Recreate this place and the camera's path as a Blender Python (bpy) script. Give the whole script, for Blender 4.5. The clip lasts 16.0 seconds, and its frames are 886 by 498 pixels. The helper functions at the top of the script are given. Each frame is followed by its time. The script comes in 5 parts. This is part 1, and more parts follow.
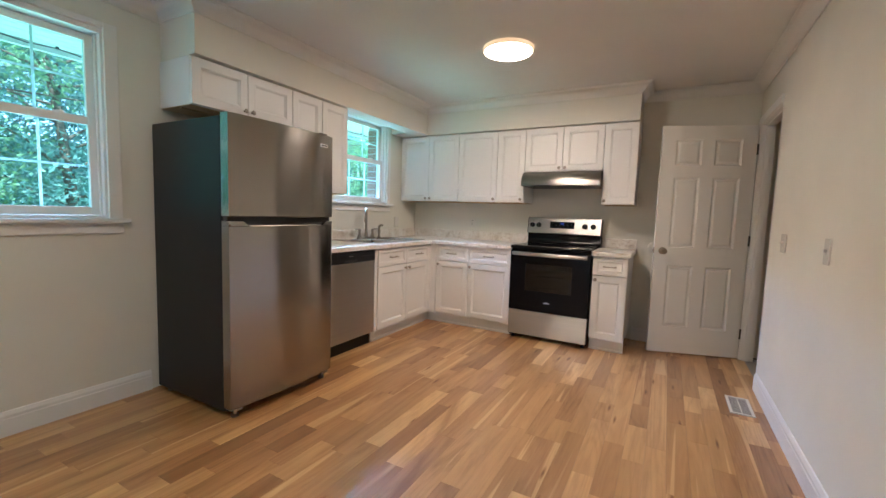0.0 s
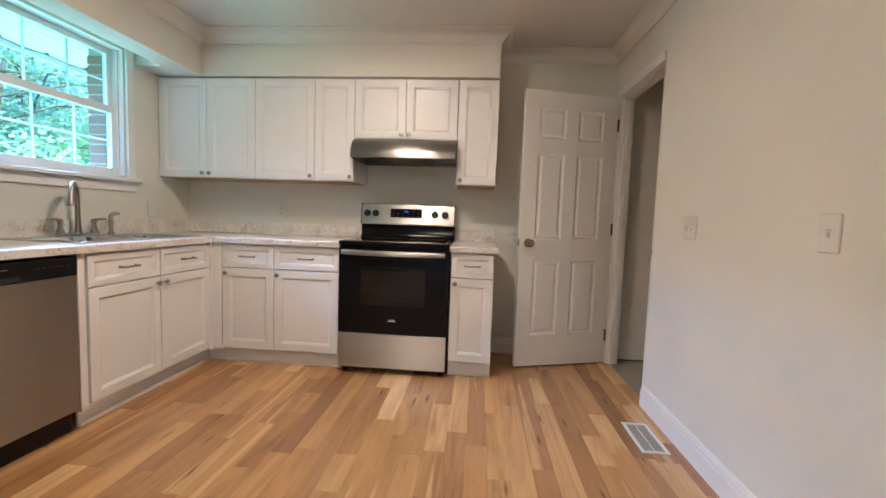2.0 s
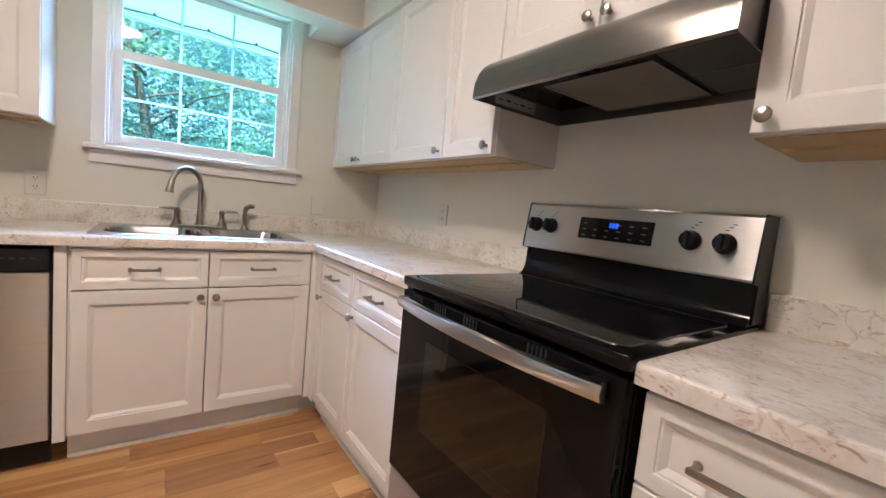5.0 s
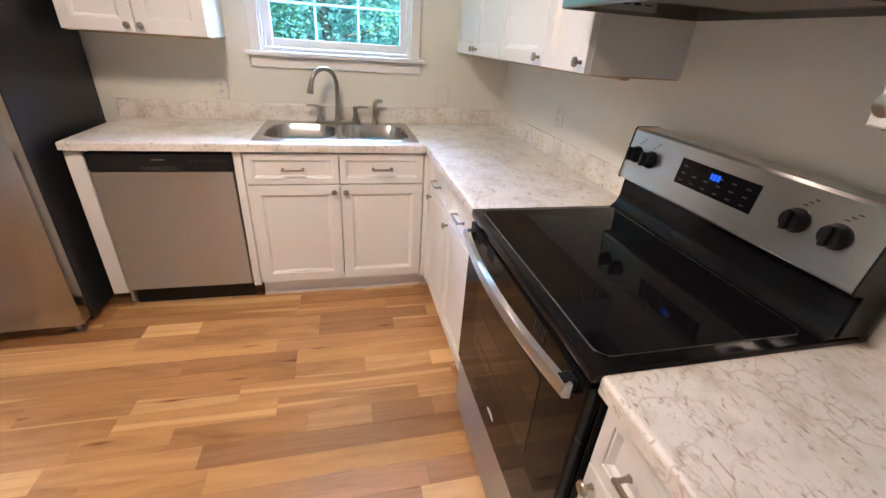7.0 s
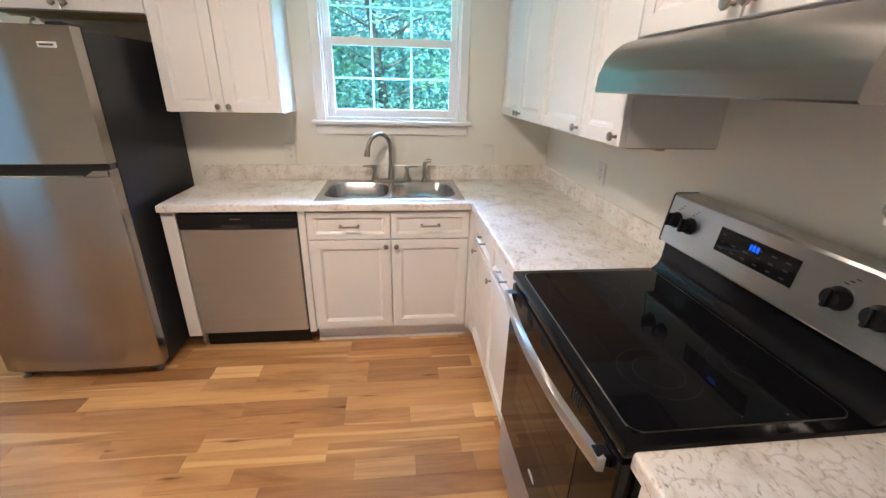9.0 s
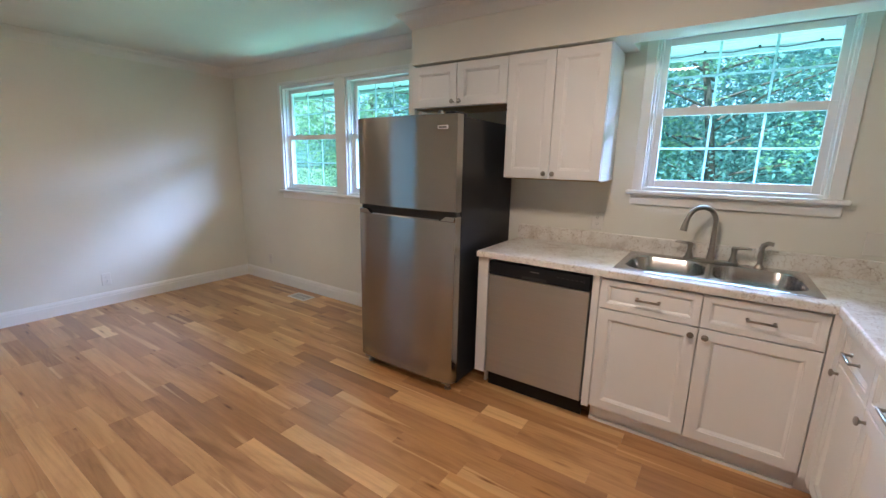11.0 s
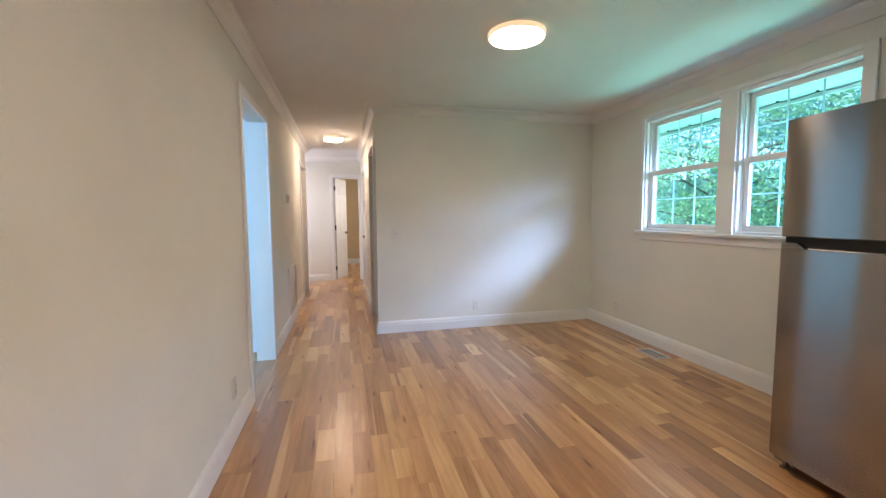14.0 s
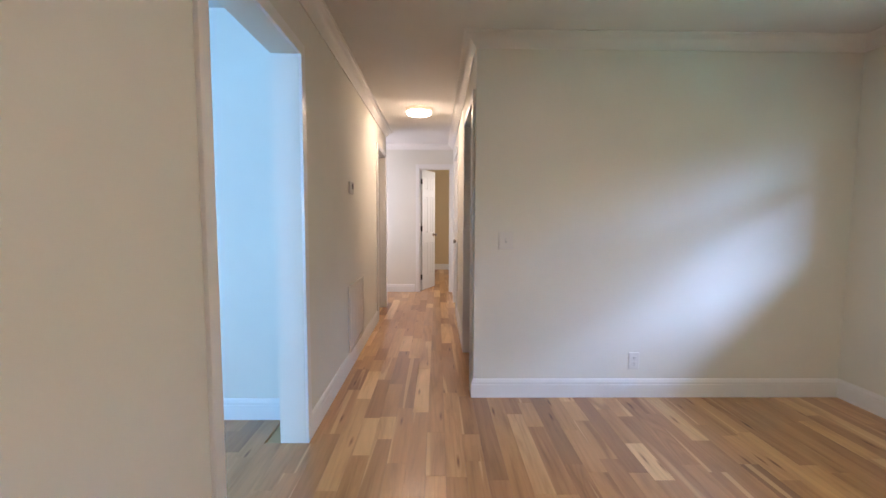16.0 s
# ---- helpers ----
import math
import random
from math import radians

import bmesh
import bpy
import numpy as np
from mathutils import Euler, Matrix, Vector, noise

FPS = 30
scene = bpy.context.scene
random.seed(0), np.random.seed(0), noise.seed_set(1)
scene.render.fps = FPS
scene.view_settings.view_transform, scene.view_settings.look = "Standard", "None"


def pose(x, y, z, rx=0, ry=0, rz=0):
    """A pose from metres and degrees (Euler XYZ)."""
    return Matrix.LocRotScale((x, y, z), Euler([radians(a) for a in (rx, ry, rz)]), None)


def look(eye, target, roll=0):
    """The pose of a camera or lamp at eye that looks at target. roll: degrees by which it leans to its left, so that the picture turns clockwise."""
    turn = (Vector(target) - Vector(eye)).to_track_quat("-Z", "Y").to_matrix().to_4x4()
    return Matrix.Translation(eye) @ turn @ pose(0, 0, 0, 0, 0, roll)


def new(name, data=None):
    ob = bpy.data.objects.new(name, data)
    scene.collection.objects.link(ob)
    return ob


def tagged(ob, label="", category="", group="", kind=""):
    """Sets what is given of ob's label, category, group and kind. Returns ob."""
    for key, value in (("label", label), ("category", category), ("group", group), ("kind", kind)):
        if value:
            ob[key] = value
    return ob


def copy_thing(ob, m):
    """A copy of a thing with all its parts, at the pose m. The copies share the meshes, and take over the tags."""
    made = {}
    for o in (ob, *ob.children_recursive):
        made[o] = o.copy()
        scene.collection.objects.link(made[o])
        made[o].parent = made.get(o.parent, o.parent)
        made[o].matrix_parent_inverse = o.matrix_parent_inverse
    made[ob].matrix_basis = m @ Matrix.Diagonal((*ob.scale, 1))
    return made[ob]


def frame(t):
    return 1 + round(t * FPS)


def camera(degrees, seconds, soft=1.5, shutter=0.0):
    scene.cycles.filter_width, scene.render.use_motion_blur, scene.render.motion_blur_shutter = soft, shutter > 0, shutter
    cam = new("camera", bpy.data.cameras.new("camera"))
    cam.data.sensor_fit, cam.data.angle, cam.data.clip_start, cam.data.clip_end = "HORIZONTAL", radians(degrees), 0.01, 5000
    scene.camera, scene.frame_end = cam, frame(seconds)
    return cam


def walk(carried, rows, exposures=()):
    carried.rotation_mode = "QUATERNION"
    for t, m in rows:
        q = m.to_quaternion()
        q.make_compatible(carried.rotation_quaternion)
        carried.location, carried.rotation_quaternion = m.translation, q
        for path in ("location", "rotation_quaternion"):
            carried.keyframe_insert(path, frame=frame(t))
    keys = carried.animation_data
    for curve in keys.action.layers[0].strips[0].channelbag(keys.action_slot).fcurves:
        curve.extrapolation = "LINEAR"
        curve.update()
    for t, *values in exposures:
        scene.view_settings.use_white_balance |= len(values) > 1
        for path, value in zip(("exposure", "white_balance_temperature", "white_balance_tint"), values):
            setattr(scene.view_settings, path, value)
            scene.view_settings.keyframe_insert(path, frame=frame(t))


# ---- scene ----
cam = camera(94.7, 16.0)
PATH = [
    (0, (2.901, -4.503, 1.21), (1.942, -2.756, 1.037), 1.9),
    (0.5, (2.663, -4.316, 1.172), (2.03, -2.426, 1.003), 1.7),
    (1, (2.519, -4.093, 1.133), (2.08, -2.149, 0.97), 1.5),
    (1.5, (2.481, -3.746, 1.121), (2.183, -1.775, 0.965), 1.6),
    (2, (2.489, -3.367, 1.1), (2.327, -1.379, 0.95), 2.0),
    (2.5, (2.538, -2.975, 1.102), (2.408, -0.985, 0.949), 2.8),
    (3, (2.619, -2.562, 1.116), (2.4, -0.58, 0.964), 3.5),
    (3.5, (2.671, -2.159, 1.105), (2.344, -0.19, 0.98), 4.4),
    (4, (2.706, -1.796, 1.123), (2.002, 0.072, 0.997), 5.1),
    (4.5, (2.722, -1.515, 1.122), (1.487, 0.052, 0.985), 6.1),
    (5, (2.657, -1.316, 1.136), (1.046, -0.144, 0.954), 5.6),
    (5.2, (2.639, -1.262, 1.148), (0.915, -0.271, 0.935), 5.3),
    (7.3, (2.786, -1.044, 1.46), (1.088, -0.593, 0.505), 3.4),
    (7.5, (2.795, -1.034, 1.48), (1.117, -0.525, 0.518), 3.5),
    (8, (2.816, -1.01, 1.518), (1.126, -0.451, 0.606), 3.3),
    (8.2, (2.821, -1.018, 1.529), (1.104, -0.479, 0.655), 3.1),
    (10.3, (2.821, -1.082, 1.495), (1.01, -1.743, 0.963), 1.1),
    (10.5, (2.808, -1.07, 1.461), (1.042, -1.873, 0.974), 1.3),
    (11, (2.816, -1.097, 1.442), (1.189, -2.184, 1.028), 1.2),
    (11.5, (2.834, -1.127, 1.396), (1.386, -2.466, 1.067), 1.0),
    (12, (2.836, -1.159, 1.348), (1.585, -2.696, 1.084), 0.5),
    (12.5, (2.848, -1.181, 1.302), (1.803, -2.872, 1.087), 0.1),
    (13, (2.877, -1.201, 1.274), (2.034, -3.006, 1.088), -0.3),
    (13.5, (2.899, -1.298, 1.259), (2.246, -3.181, 1.091), -0.4),
    (14, (2.885, -1.57, 1.266), (2.425, -3.51, 1.107), -0.4),
    (14.5, (2.884, -1.869, 1.25), (2.591, -3.84, 1.077), -0.2),
    (15, (2.834, -2.288, 1.236), (2.666, -4.274, 1.069), -0.0),
    (15.5, (2.829, -2.733, 1.238), (2.736, -4.724, 1.082), 0.1),
    (16, (2.823, -3.216, 1.242), (2.795, -5.21, 1.089), 0.3),
]
walk(cam, [(t, look(eye, target, roll)) for t, eye, target, roll in PATH],
     exposures=[(0, 3.06, 5830, 16), (2, 3.16, 5880, 16), (3, 3.23, 5800, 16), (4, 3.41, 5750, 17), (5, 3.25, 5830, 20), (7.5, 3.57, 5830, 20), (10.3, 3.15, 5720, 15), (11, 2.94, 5780, 18), (12.5, 2.91, 5720, 18), (14, 3.15, 5880, 17), (15, 2.91, 5840, 20), (16, 3.05, 5880, 19)])

# ---- world, sun, lamps' strengths, exposure ----
world = bpy.data.worlds.new("sky")
scene.world = world
world.use_nodes = True
wn = world.node_tree
sky = wn.nodes.new("ShaderNodeTexSky")
sky.sky_type, sky.sun_disc = "NISHITA", False
SUN_ELEVATION, SUN_TURN = radians(52), radians(118)
sky.sun_elevation, sky.sun_rotation = SUN_ELEVATION, SUN_TURN
wn.links.new(sky.outputs[0], wn.nodes["Background"].inputs[0])
wn.nodes["Background"].inputs[1].default_value = 0.085

sun = new("sun", bpy.data.lights.new("sun", "SUN"))
sun.data.energy, sun.data.angle, sun.data.color = 2.5, radians(0.5), (1.0, 0.95, 0.88)
away = Vector((math.sin(SUN_TURN) * math.cos(SUN_ELEVATION), math.cos(SUN_TURN) * math.cos(SUN_ELEVATION), math.sin(SUN_ELEVATION)))
sun.matrix_world = look(away * 30, (0, 0, 0))

CEILING_LAMP = 11.5     # strength of the flush ceiling lamps' diffusers
HALL_LAMP = 9.5
SKY_WEST = 860.0        # watts of the lamp that stands in for the sky strip over the trees
LAWN_WEST = 32.0        # watts of the lamp that stands in for light thrown back by the lawn
EAST_DAYLIGHT = 10.0    # watts of sky light in the east room's window opening


def daylight(name, at, way, wide, high, watts, color, spread):
    """Daylight as an area lamp, shining the given way."""
    lamp = new(name, bpy.data.lights.new(name, "AREA"))
    lamp.data.shape, lamp.data.size, lamp.data.size_y = "RECTANGLE", wide, high
    lamp.data.energy, lamp.data.color, lamp.data.spread = watts, color, radians(spread)
    lamp.matrix_world = look(at, Vector(at) + Vector(way))
    return lamp


# added area lamps in place of the open sky over the tree line west of the house, and of the lit lawn below it; both
# enter by the west windows under the eave
daylight("sky_strip_lamp", (-3.0, 3.1, 3.62), (1.0, 0.0, -0.5), 10.2, 1.68, SKY_WEST, (0.46, 0.65, 1.0), 180)
daylight("lawn_bounce_lamp", (-2.4, -3.0, -0.50), (0.75, 0.0, 1.0), 9.0, 1.6, LAWN_WEST, (0.35, 1.0, 0.74), 105)
# unseen fill lamp for the passage end; the wall behind it has no window
daylight("passage_turn_fill", (4.55, -9.5, 1.5), (-1.0, 0.0, -0.1), 0.8, 1.0, 2.0, (0.95, 0.92, 1.0), 170)

# ---- materials ----


def material(name, color, rough=0.5, metal=0.0, **more):
    m = bpy.data.materials.new(name)
    m.use_nodes = True
    b = m.node_tree.nodes["Principled BSDF"]
    b.inputs["Base Color"].default_value = (*color, 1)
    b.inputs["Roughness"].default_value = rough
    b.inputs["Metallic"].default_value = metal
    for key, value in more.items():
        b.inputs[key.replace("_", " ")].default_value = value
    return m


def node(m, kind, **inputs):
    n = m.node_tree.nodes.new(kind)
    for key, value in inputs.items():
        n.inputs[key.replace("_", " ")].default_value = value
    return n


def link(m, a, b):
    m.node_tree.links.new(a, b)


def ramp(m, source, stops):
    r = m.node_tree.nodes.new("ShaderNodeValToRGB")
    e = r.color_ramp.elements
    while len(e) < len(stops):
        e.new(0.5)
    for k, (p, c) in enumerate(stops):
        e[k].position, e[k].color = p, (*c, 1)
    link(m, source, r.inputs[0])
    return r.outputs[0]


def mapped(m, scale, kind="Position", turn=(0, 0, 0)):
    """Texture coordinates in metres, scaled."""
    mp = m.node_tree.nodes.new("ShaderNodeMapping")
    mp.inputs["Scale"].default_value = scale
    mp.inputs["Rotation"].default_value = turn
    if kind == "Position":
        src = m.node_tree.nodes.new("ShaderNodeNewGeometry").outputs["Position"]
    else:
        src = m.node_tree.nodes.new("ShaderNodeTexCoord").outputs[kind]
    link(m, src, mp.inputs[0])
    return mp.outputs[0]


def noise_tex(m, vec, scale, detail=4.0, rough=0.55, distortion=0.0):
    n = node(m, "ShaderNodeTexNoise", Scale=scale, Detail=detail, Roughness=rough, Distortion=distortion)
    link(m, vec, n.inputs["Vector"])
    return n.outputs["Fac"]


def bump(m, height, strength, distance=0.002):
    n = node(m, "ShaderNodeBump", Strength=strength, Distance=distance)
    link(m, height, n.inputs["Height"])
    link(m, n.outputs[0], m.node_tree.nodes["Principled BSDF"].inputs["Normal"])


def mix_color(m, fac, a, b, blend="MIX"):
    n = m.node_tree.nodes.new("ShaderNodeMix")
    n.data_type, n.blend_type = "RGBA", blend
    for socket, v in ((n.inputs[0], fac), (n.inputs[6], a), (n.inputs[7], b)):
        if isinstance(v, bpy.types.NodeSocket):
            link(m, v, socket)
        elif isinstance(v, tuple):
            socket.default_value = (*v, 1)
        else:
            socket.default_value = v
    return n.outputs[2]


def mathn(m, op, a, b=0.0):
    n = m.node_tree.nodes.new("ShaderNodeMath")
    n.operation = op
    for socket, v in ((n.inputs[0], a), (n.inputs[1], b)):
        if isinstance(v, bpy.types.NodeSocket):
            link(m, v, socket)
        else:
            socket.default_value = v
    return n.outputs[0]


def painted(name, color, rough, grain=260.0, depth=0.12, mottle=0.03):
    """Rolled or sprayed paint: fine orange-peel relief and faint large-scale mottling."""
    m = material(name, color, rough)
    vec = mapped(m, (1, 1, 1))
    big = noise_tex(m, vec, 1.7, 3)
    lo, hi = tuple(c * (1 - mottle) for c in color), tuple(min(1, c * (1 + mottle)) for c in color)
    link(m, ramp(m, big, [(0.3, lo), (0.7, hi)]), m.node_tree.nodes["Principled BSDF"].inputs["Base Color"])
    bump(m, noise_tex(m, vec, grain, 3), depth, 0.0012)
    return m


WALL = painted("wall_paint", (0.735, 0.717, 0.640), 0.85)
WALL.node_tree.nodes["Principled BSDF"].inputs["Specular IOR Level"].default_value = 0.25
CEIL = painted("ceiling_paint", (0.70, 0.685, 0.65), 0.75, 180, 0.2)
TRIM = painted("trim_paint", (0.785, 0.775, 0.745), 0.32, 90, 0.05, 0.015)
DOORP = painted("door_paint", (0.79, 0.775, 0.73), 0.38, 120, 0.06, 0.015)
CABINET = painted("cabinet_lacquer", (0.78, 0.77, 0.75), 0.42, 70, 0.03, 0.01)
CROWNPAINT = painted("crown_paint", (0.75, 0.73, 0.685), 0.55, 120, 0.06, 0.015)
BEIGE = painted("beige_paint", (0.66, 0.52, 0.30), 0.6)
CLOSET = painted("closet_paint", (0.78, 0.735, 0.64), 0.65)
SASH = painted("vinyl_sash", (0.82, 0.83, 0.83), 0.3, 60, 0.02, 0.01)
PLATE = material("white_plastic", (0.76, 0.735, 0.68), 0.25)
VENTGREY = painted("grey_enamel", (0.42, 0.41, 0.39), 0.4, 90, 0.05)
DARKSLOT = material("dark_slot", (0.02, 0.02, 0.02), 0.6)
GREYFLOOR = painted("grey_floor_paint", (0.30, 0.285, 0.26), 0.5, 40, 0.2, 0.12)


def wood_floor():
    m = material("oak_boards", (0.4, 0.25, 0.13), 0.3)
    b = m.node_tree.nodes["Principled BSDF"]
    info = m.node_tree.nodes.new("ShaderNodeObjectInfo")
    geo = m.node_tree.nodes.new("ShaderNodeNewGeometry")
    rnd = mathn(m, "FRACT", mathn(m, "ADD", mathn(m, "MULTIPLY", info.outputs["Random"], 17.3), mathn(m, "MULTIPLY", geo.outputs["Random Per Island"], 7.31)))
    rnd2 = mathn(m, "FRACT", mathn(m, "MULTIPLY", rnd, 43.7))
    shift = m.node_tree.nodes.new("ShaderNodeCombineXYZ")
    link(m, mathn(m, "MULTIPLY", rnd, 31.0), shift.inputs[0])
    link(m, mathn(m, "MULTIPLY", rnd2, 57.0), shift.inputs[1])
    add = m.node_tree.nodes.new("ShaderNodeVectorMath")
    link(m, geo.outputs["Position"], add.inputs[0])
    link(m, shift.outputs[0], add.inputs[1])

    def stretched(sx, sy):
        mp = m.node_tree.nodes.new("ShaderNodeMapping")
        mp.inputs["Scale"].default_value = (sx, sy, 1)
        link(m, add.outputs[0], mp.inputs[0])
        return mp.outputs[0]

    tone = ramp(m, rnd, [(0.0, (0.24, 0.127, 0.056)), (0.12, (0.345, 0.193, 0.086)), (0.42, (0.43, 0.257, 0.116)),
                         (0.68, (0.49, 0.305, 0.141)), (0.88, (0.55, 0.355, 0.172)), (1.0, (0.70, 0.50, 0.28))])
    pink = mix_color(m, mathn(m, "MULTIPLY", rnd2, 0.30), tone, (0.37, 0.21, 0.125))
    # soft smears of brown heartwood and honey along each board
    smear = noise_tex(m, stretched(6.5, 1.0), 1.0, 4, 0.6, 0.9)
    smears = ramp(m, smear, [(0.30, (0.60, 0.52, 0.44)), (0.43, (0.88, 0.85, 0.80)), (0.54, (1.0, 1.0, 1.0)), (0.72, (1.14, 1.15, 1.17))])
    col = mix_color(m, 0.85, pink, smears, "MULTIPLY")
    grain = noise_tex(m, stretched(48, 1.9), 1.0, 6, 0.66, 0.6)
    streak = ramp(m, grain, [(0.30, (0.60, 0.57, 0.54)), (0.5, (0.97, 0.97, 0.97)), (0.75, (1.1, 1.1, 1.1))])
    col = mix_color(m, 0.42, col, streak, "MULTIPLY")
    # pale sapwood along an edge of some boards
    band = noise_tex(m, stretched(11, 0.35), 1.0, 2, 0.4, 0.8)
    sap = ramp(m, band, [(0.64, (0, 0, 0)), (0.67, (1, 1, 1))])
    col = mix_color(m, mix_color(m, 1.0, sap, (0.5, 0.5, 0.5), "MULTIPLY"), col, (0.70, 0.51, 0.30))
    # arched growth rings
    arch = noise_tex(m, stretched(5.5, 0.42), 1.0, 2, 0.45, 0.5)
    ring = mathn(m, "SINE", mathn(m, "MULTIPLY", arch, 85.0))
    rings_c = ramp(m, mathn(m, "ADD", mathn(m, "MULTIPLY", ring, 0.5), 0.5), [(0.0, (0.80, 0.75, 0.70)), (0.6, (1, 1, 1))])
    col = mix_color(m, mathn(m, "MULTIPLY", rnd2, 0.6), col, mix_color(m, 1.0, col, rings_c, "MULTIPLY"))
    # small slanted knots and mineral streaks, longer than wide
    vor = node(m, "ShaderNodeTexVoronoi", Scale=1.0, Randomness=1.0)
    vor.voronoi_dimensions = "2D"
    link(m, stretched(11.0, 1.7), vor.inputs["Vector"])
    wob = mathn(m, "ADD", vor.outputs["Distance"], mathn(m, "MULTIPLY", mathn(m, "SUBTRACT", grain, 0.5), 0.13))
    knot = ramp(m, wob, [(0.015, (0.34, 0.24, 0.17)), (0.055, (0.62, 0.52, 0.42)), (0.12, (1, 1, 1))])
    few = ramp(m, vor.outputs["Color"], [(0.66, (0, 0, 0)), (0.70, (1, 1, 1))])
    col = mix_color(m, few, col, mix_color(m, 1.0, col, knot, "MULTIPLY"))
    col = mix_color(m, 1.0, col, (1.17, 1.03, 0.84), "MULTIPLY")
    link(m, col, b.inputs["Base Color"])
    rough = mathn(m, "ADD", mathn(m, "MULTIPLY", rnd2, 0.10), 0.34)
    link(m, rough, b.inputs["Roughness"])
    b.inputs["Coat Weight"].default_value = 0.85
    b.inputs["Coat Roughness"].default_value = 0.27
    b.inputs["Specular IOR Level"].default_value = 0.35
    bump(m, grain, 0.10, 0.001)
    return m


OAK = wood_floor()


def brushed(name, color, rough, axis, aniso=0.93, contrast=0.025):
    """Brushed stainless steel; the brush lines run along the axis given."""
    m = material(name, color, rough, 1.0)
    b = m.node_tree.nodes["Principled BSDF"]
    scale = {"x": (0.7, 160, 160), "y": (160, 0.7, 160), "z": (160, 160, 0.7)}[axis]
    lines = noise_tex(m, mapped(m, scale), 1.0, 2, 0.5)
    lo, hi = tuple(c * (1 - contrast) for c in color), tuple(min(1, c * (1 + contrast)) for c in color)
    link(m, ramp(m, lines, [(0.3, lo), (0.7, hi)]), b.inputs["Base Color"])
    b.inputs["Anisotropic"].default_value = aniso
    b.inputs["Anisotropic Rotation"].default_value = 0.25
    return m


STEEL_Y = brushed("fridge_steel", (0.36, 0.34, 0.315), 0.17, "y")
STEEL_DW = brushed("dishwasher_steel", (0.50, 0.475, 0.44), 0.42, "y")
STEEL_X = brushed("range_steel", (0.56, 0.54, 0.51), 0.36, "x")
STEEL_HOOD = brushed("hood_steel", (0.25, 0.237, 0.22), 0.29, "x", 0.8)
STEEL_SINK = brushed("sink_steel", (0.52, 0.51, 0.50), 0.24, "y", 0.4)
NICKEL = material("brushed_nickel", (0.36, 0.325, 0.28), 0.28, 1.0)
PEWTER = material("antique_nickel", (0.33, 0.28, 0.22), 0.3, 1.0)
HINGE = material("dark_hinge_metal", (0.12, 0.11, 0.10), 0.4, 0.9)
CHARCOAL = painted("charcoal_enamel", (0.016, 0.017, 0.019), 0.30, 400, 0.1, 0.05)
CHARCOAL.node_tree.nodes["Principled BSDF"].inputs["Specular IOR Level"].default_value = 0.22
BLACKGLASS = material("black_glass", (0.006, 0.006, 0.007), 0.04, Specular_IOR_Level=0.17)
BLACK = material("black_plastic", (0.009, 0.009, 0.010), 0.3, Specular_IOR_Level=0.25)
BLACKENAMEL = material("black_enamel", (0.006, 0.006, 0.007), 0.12, Specular_IOR_Level=0.18)
OVENWIN = material("oven_window", (0.010, 0.008, 0.006), 0.05, Specular_IOR_Level=0.42)
RINGGREY = material("burner_print", (0.016, 0.016, 0.017), 0.15)
PLYWOOD = material("raw_plywood", (0.50, 0.36, 0.19), 0.6)
FILTER = brushed("filter_mesh", (0.27, 0.245, 0.21), 0.45, "x")
WHITEPRINT = material("pale_print", (0.55, 0.55, 0.55), 0.5)
DARKPRINT = material("dark_print", (0.035, 0.035, 0.036), 0.5)
RUBBER = material("rubber", (0.03, 0.03, 0.03), 0.7)


def laminate():
    m = material("marble_laminate", (0.7, 0.66, 0.6), 0.28)
    b = m.node_tree.nodes["Principled BSDF"]
    vec = mapped(m, (1, 1, 1), "Position", (0.3, 0.2, 0.6))
    cloud = ramp(m, noise_tex(m, vec, 9, 5, 0.6), [(0.3, (0.58, 0.52, 0.44)), (0.48, (0.75, 0.71, 0.65)), (0.72, (0.82, 0.80, 0.76))])
    wob = node(m, "ShaderNodeTexNoise", Scale=14.0, Detail=5.0)
    link(m, vec, wob.inputs["Vector"])
    push = m.node_tree.nodes.new("ShaderNodeVectorMath")
    push.operation = "MULTIPLY_ADD"
    push.inputs[1].default_value = (0.11, 0.11, 0.11)
    link(m, wob.outputs["Color"], push.inputs[0])
    link(m, vec, push.inputs[2])
    crack = node(m, "ShaderNodeTexVoronoi", Scale=14.0)
    crack.feature = "DISTANCE_TO_EDGE"
    link(m, push.outputs[0], crack.inputs["Vector"])
    veins = ramp(m, crack.outputs["Distance"], [(0.0, (0.36, 0.27, 0.22)), (0.02, (0.66, 0.57, 0.50)), (0.055, (1, 1, 1))])
    where = ramp(m, noise_tex(m, vec, 6, 3), [(0.42, (0, 0, 0)), (0.58, (1, 1, 1))])
    veins = mix_color(m, where, (1, 1, 1), veins)
    fleck = noise_tex(m, mapped(m, (24, 62, 48), "Position", (0, 0, 0.75)), 1.0, 5, 0.64, 1.5)
    dash = ramp(m, fleck, [(0.30, (0.27, 0.18, 0.13)), (0.37, (0.66, 0.55, 0.46)), (0.43, (1, 1, 1))])
    col = mix_color(m, 0.42, cloud, veins, "MULTIPLY")
    col = mix_color(m, 0.72, col, dash, "MULTIPLY")
    link(m, col, b.inputs["Base Color"])
    return m


MARBLE = laminate()


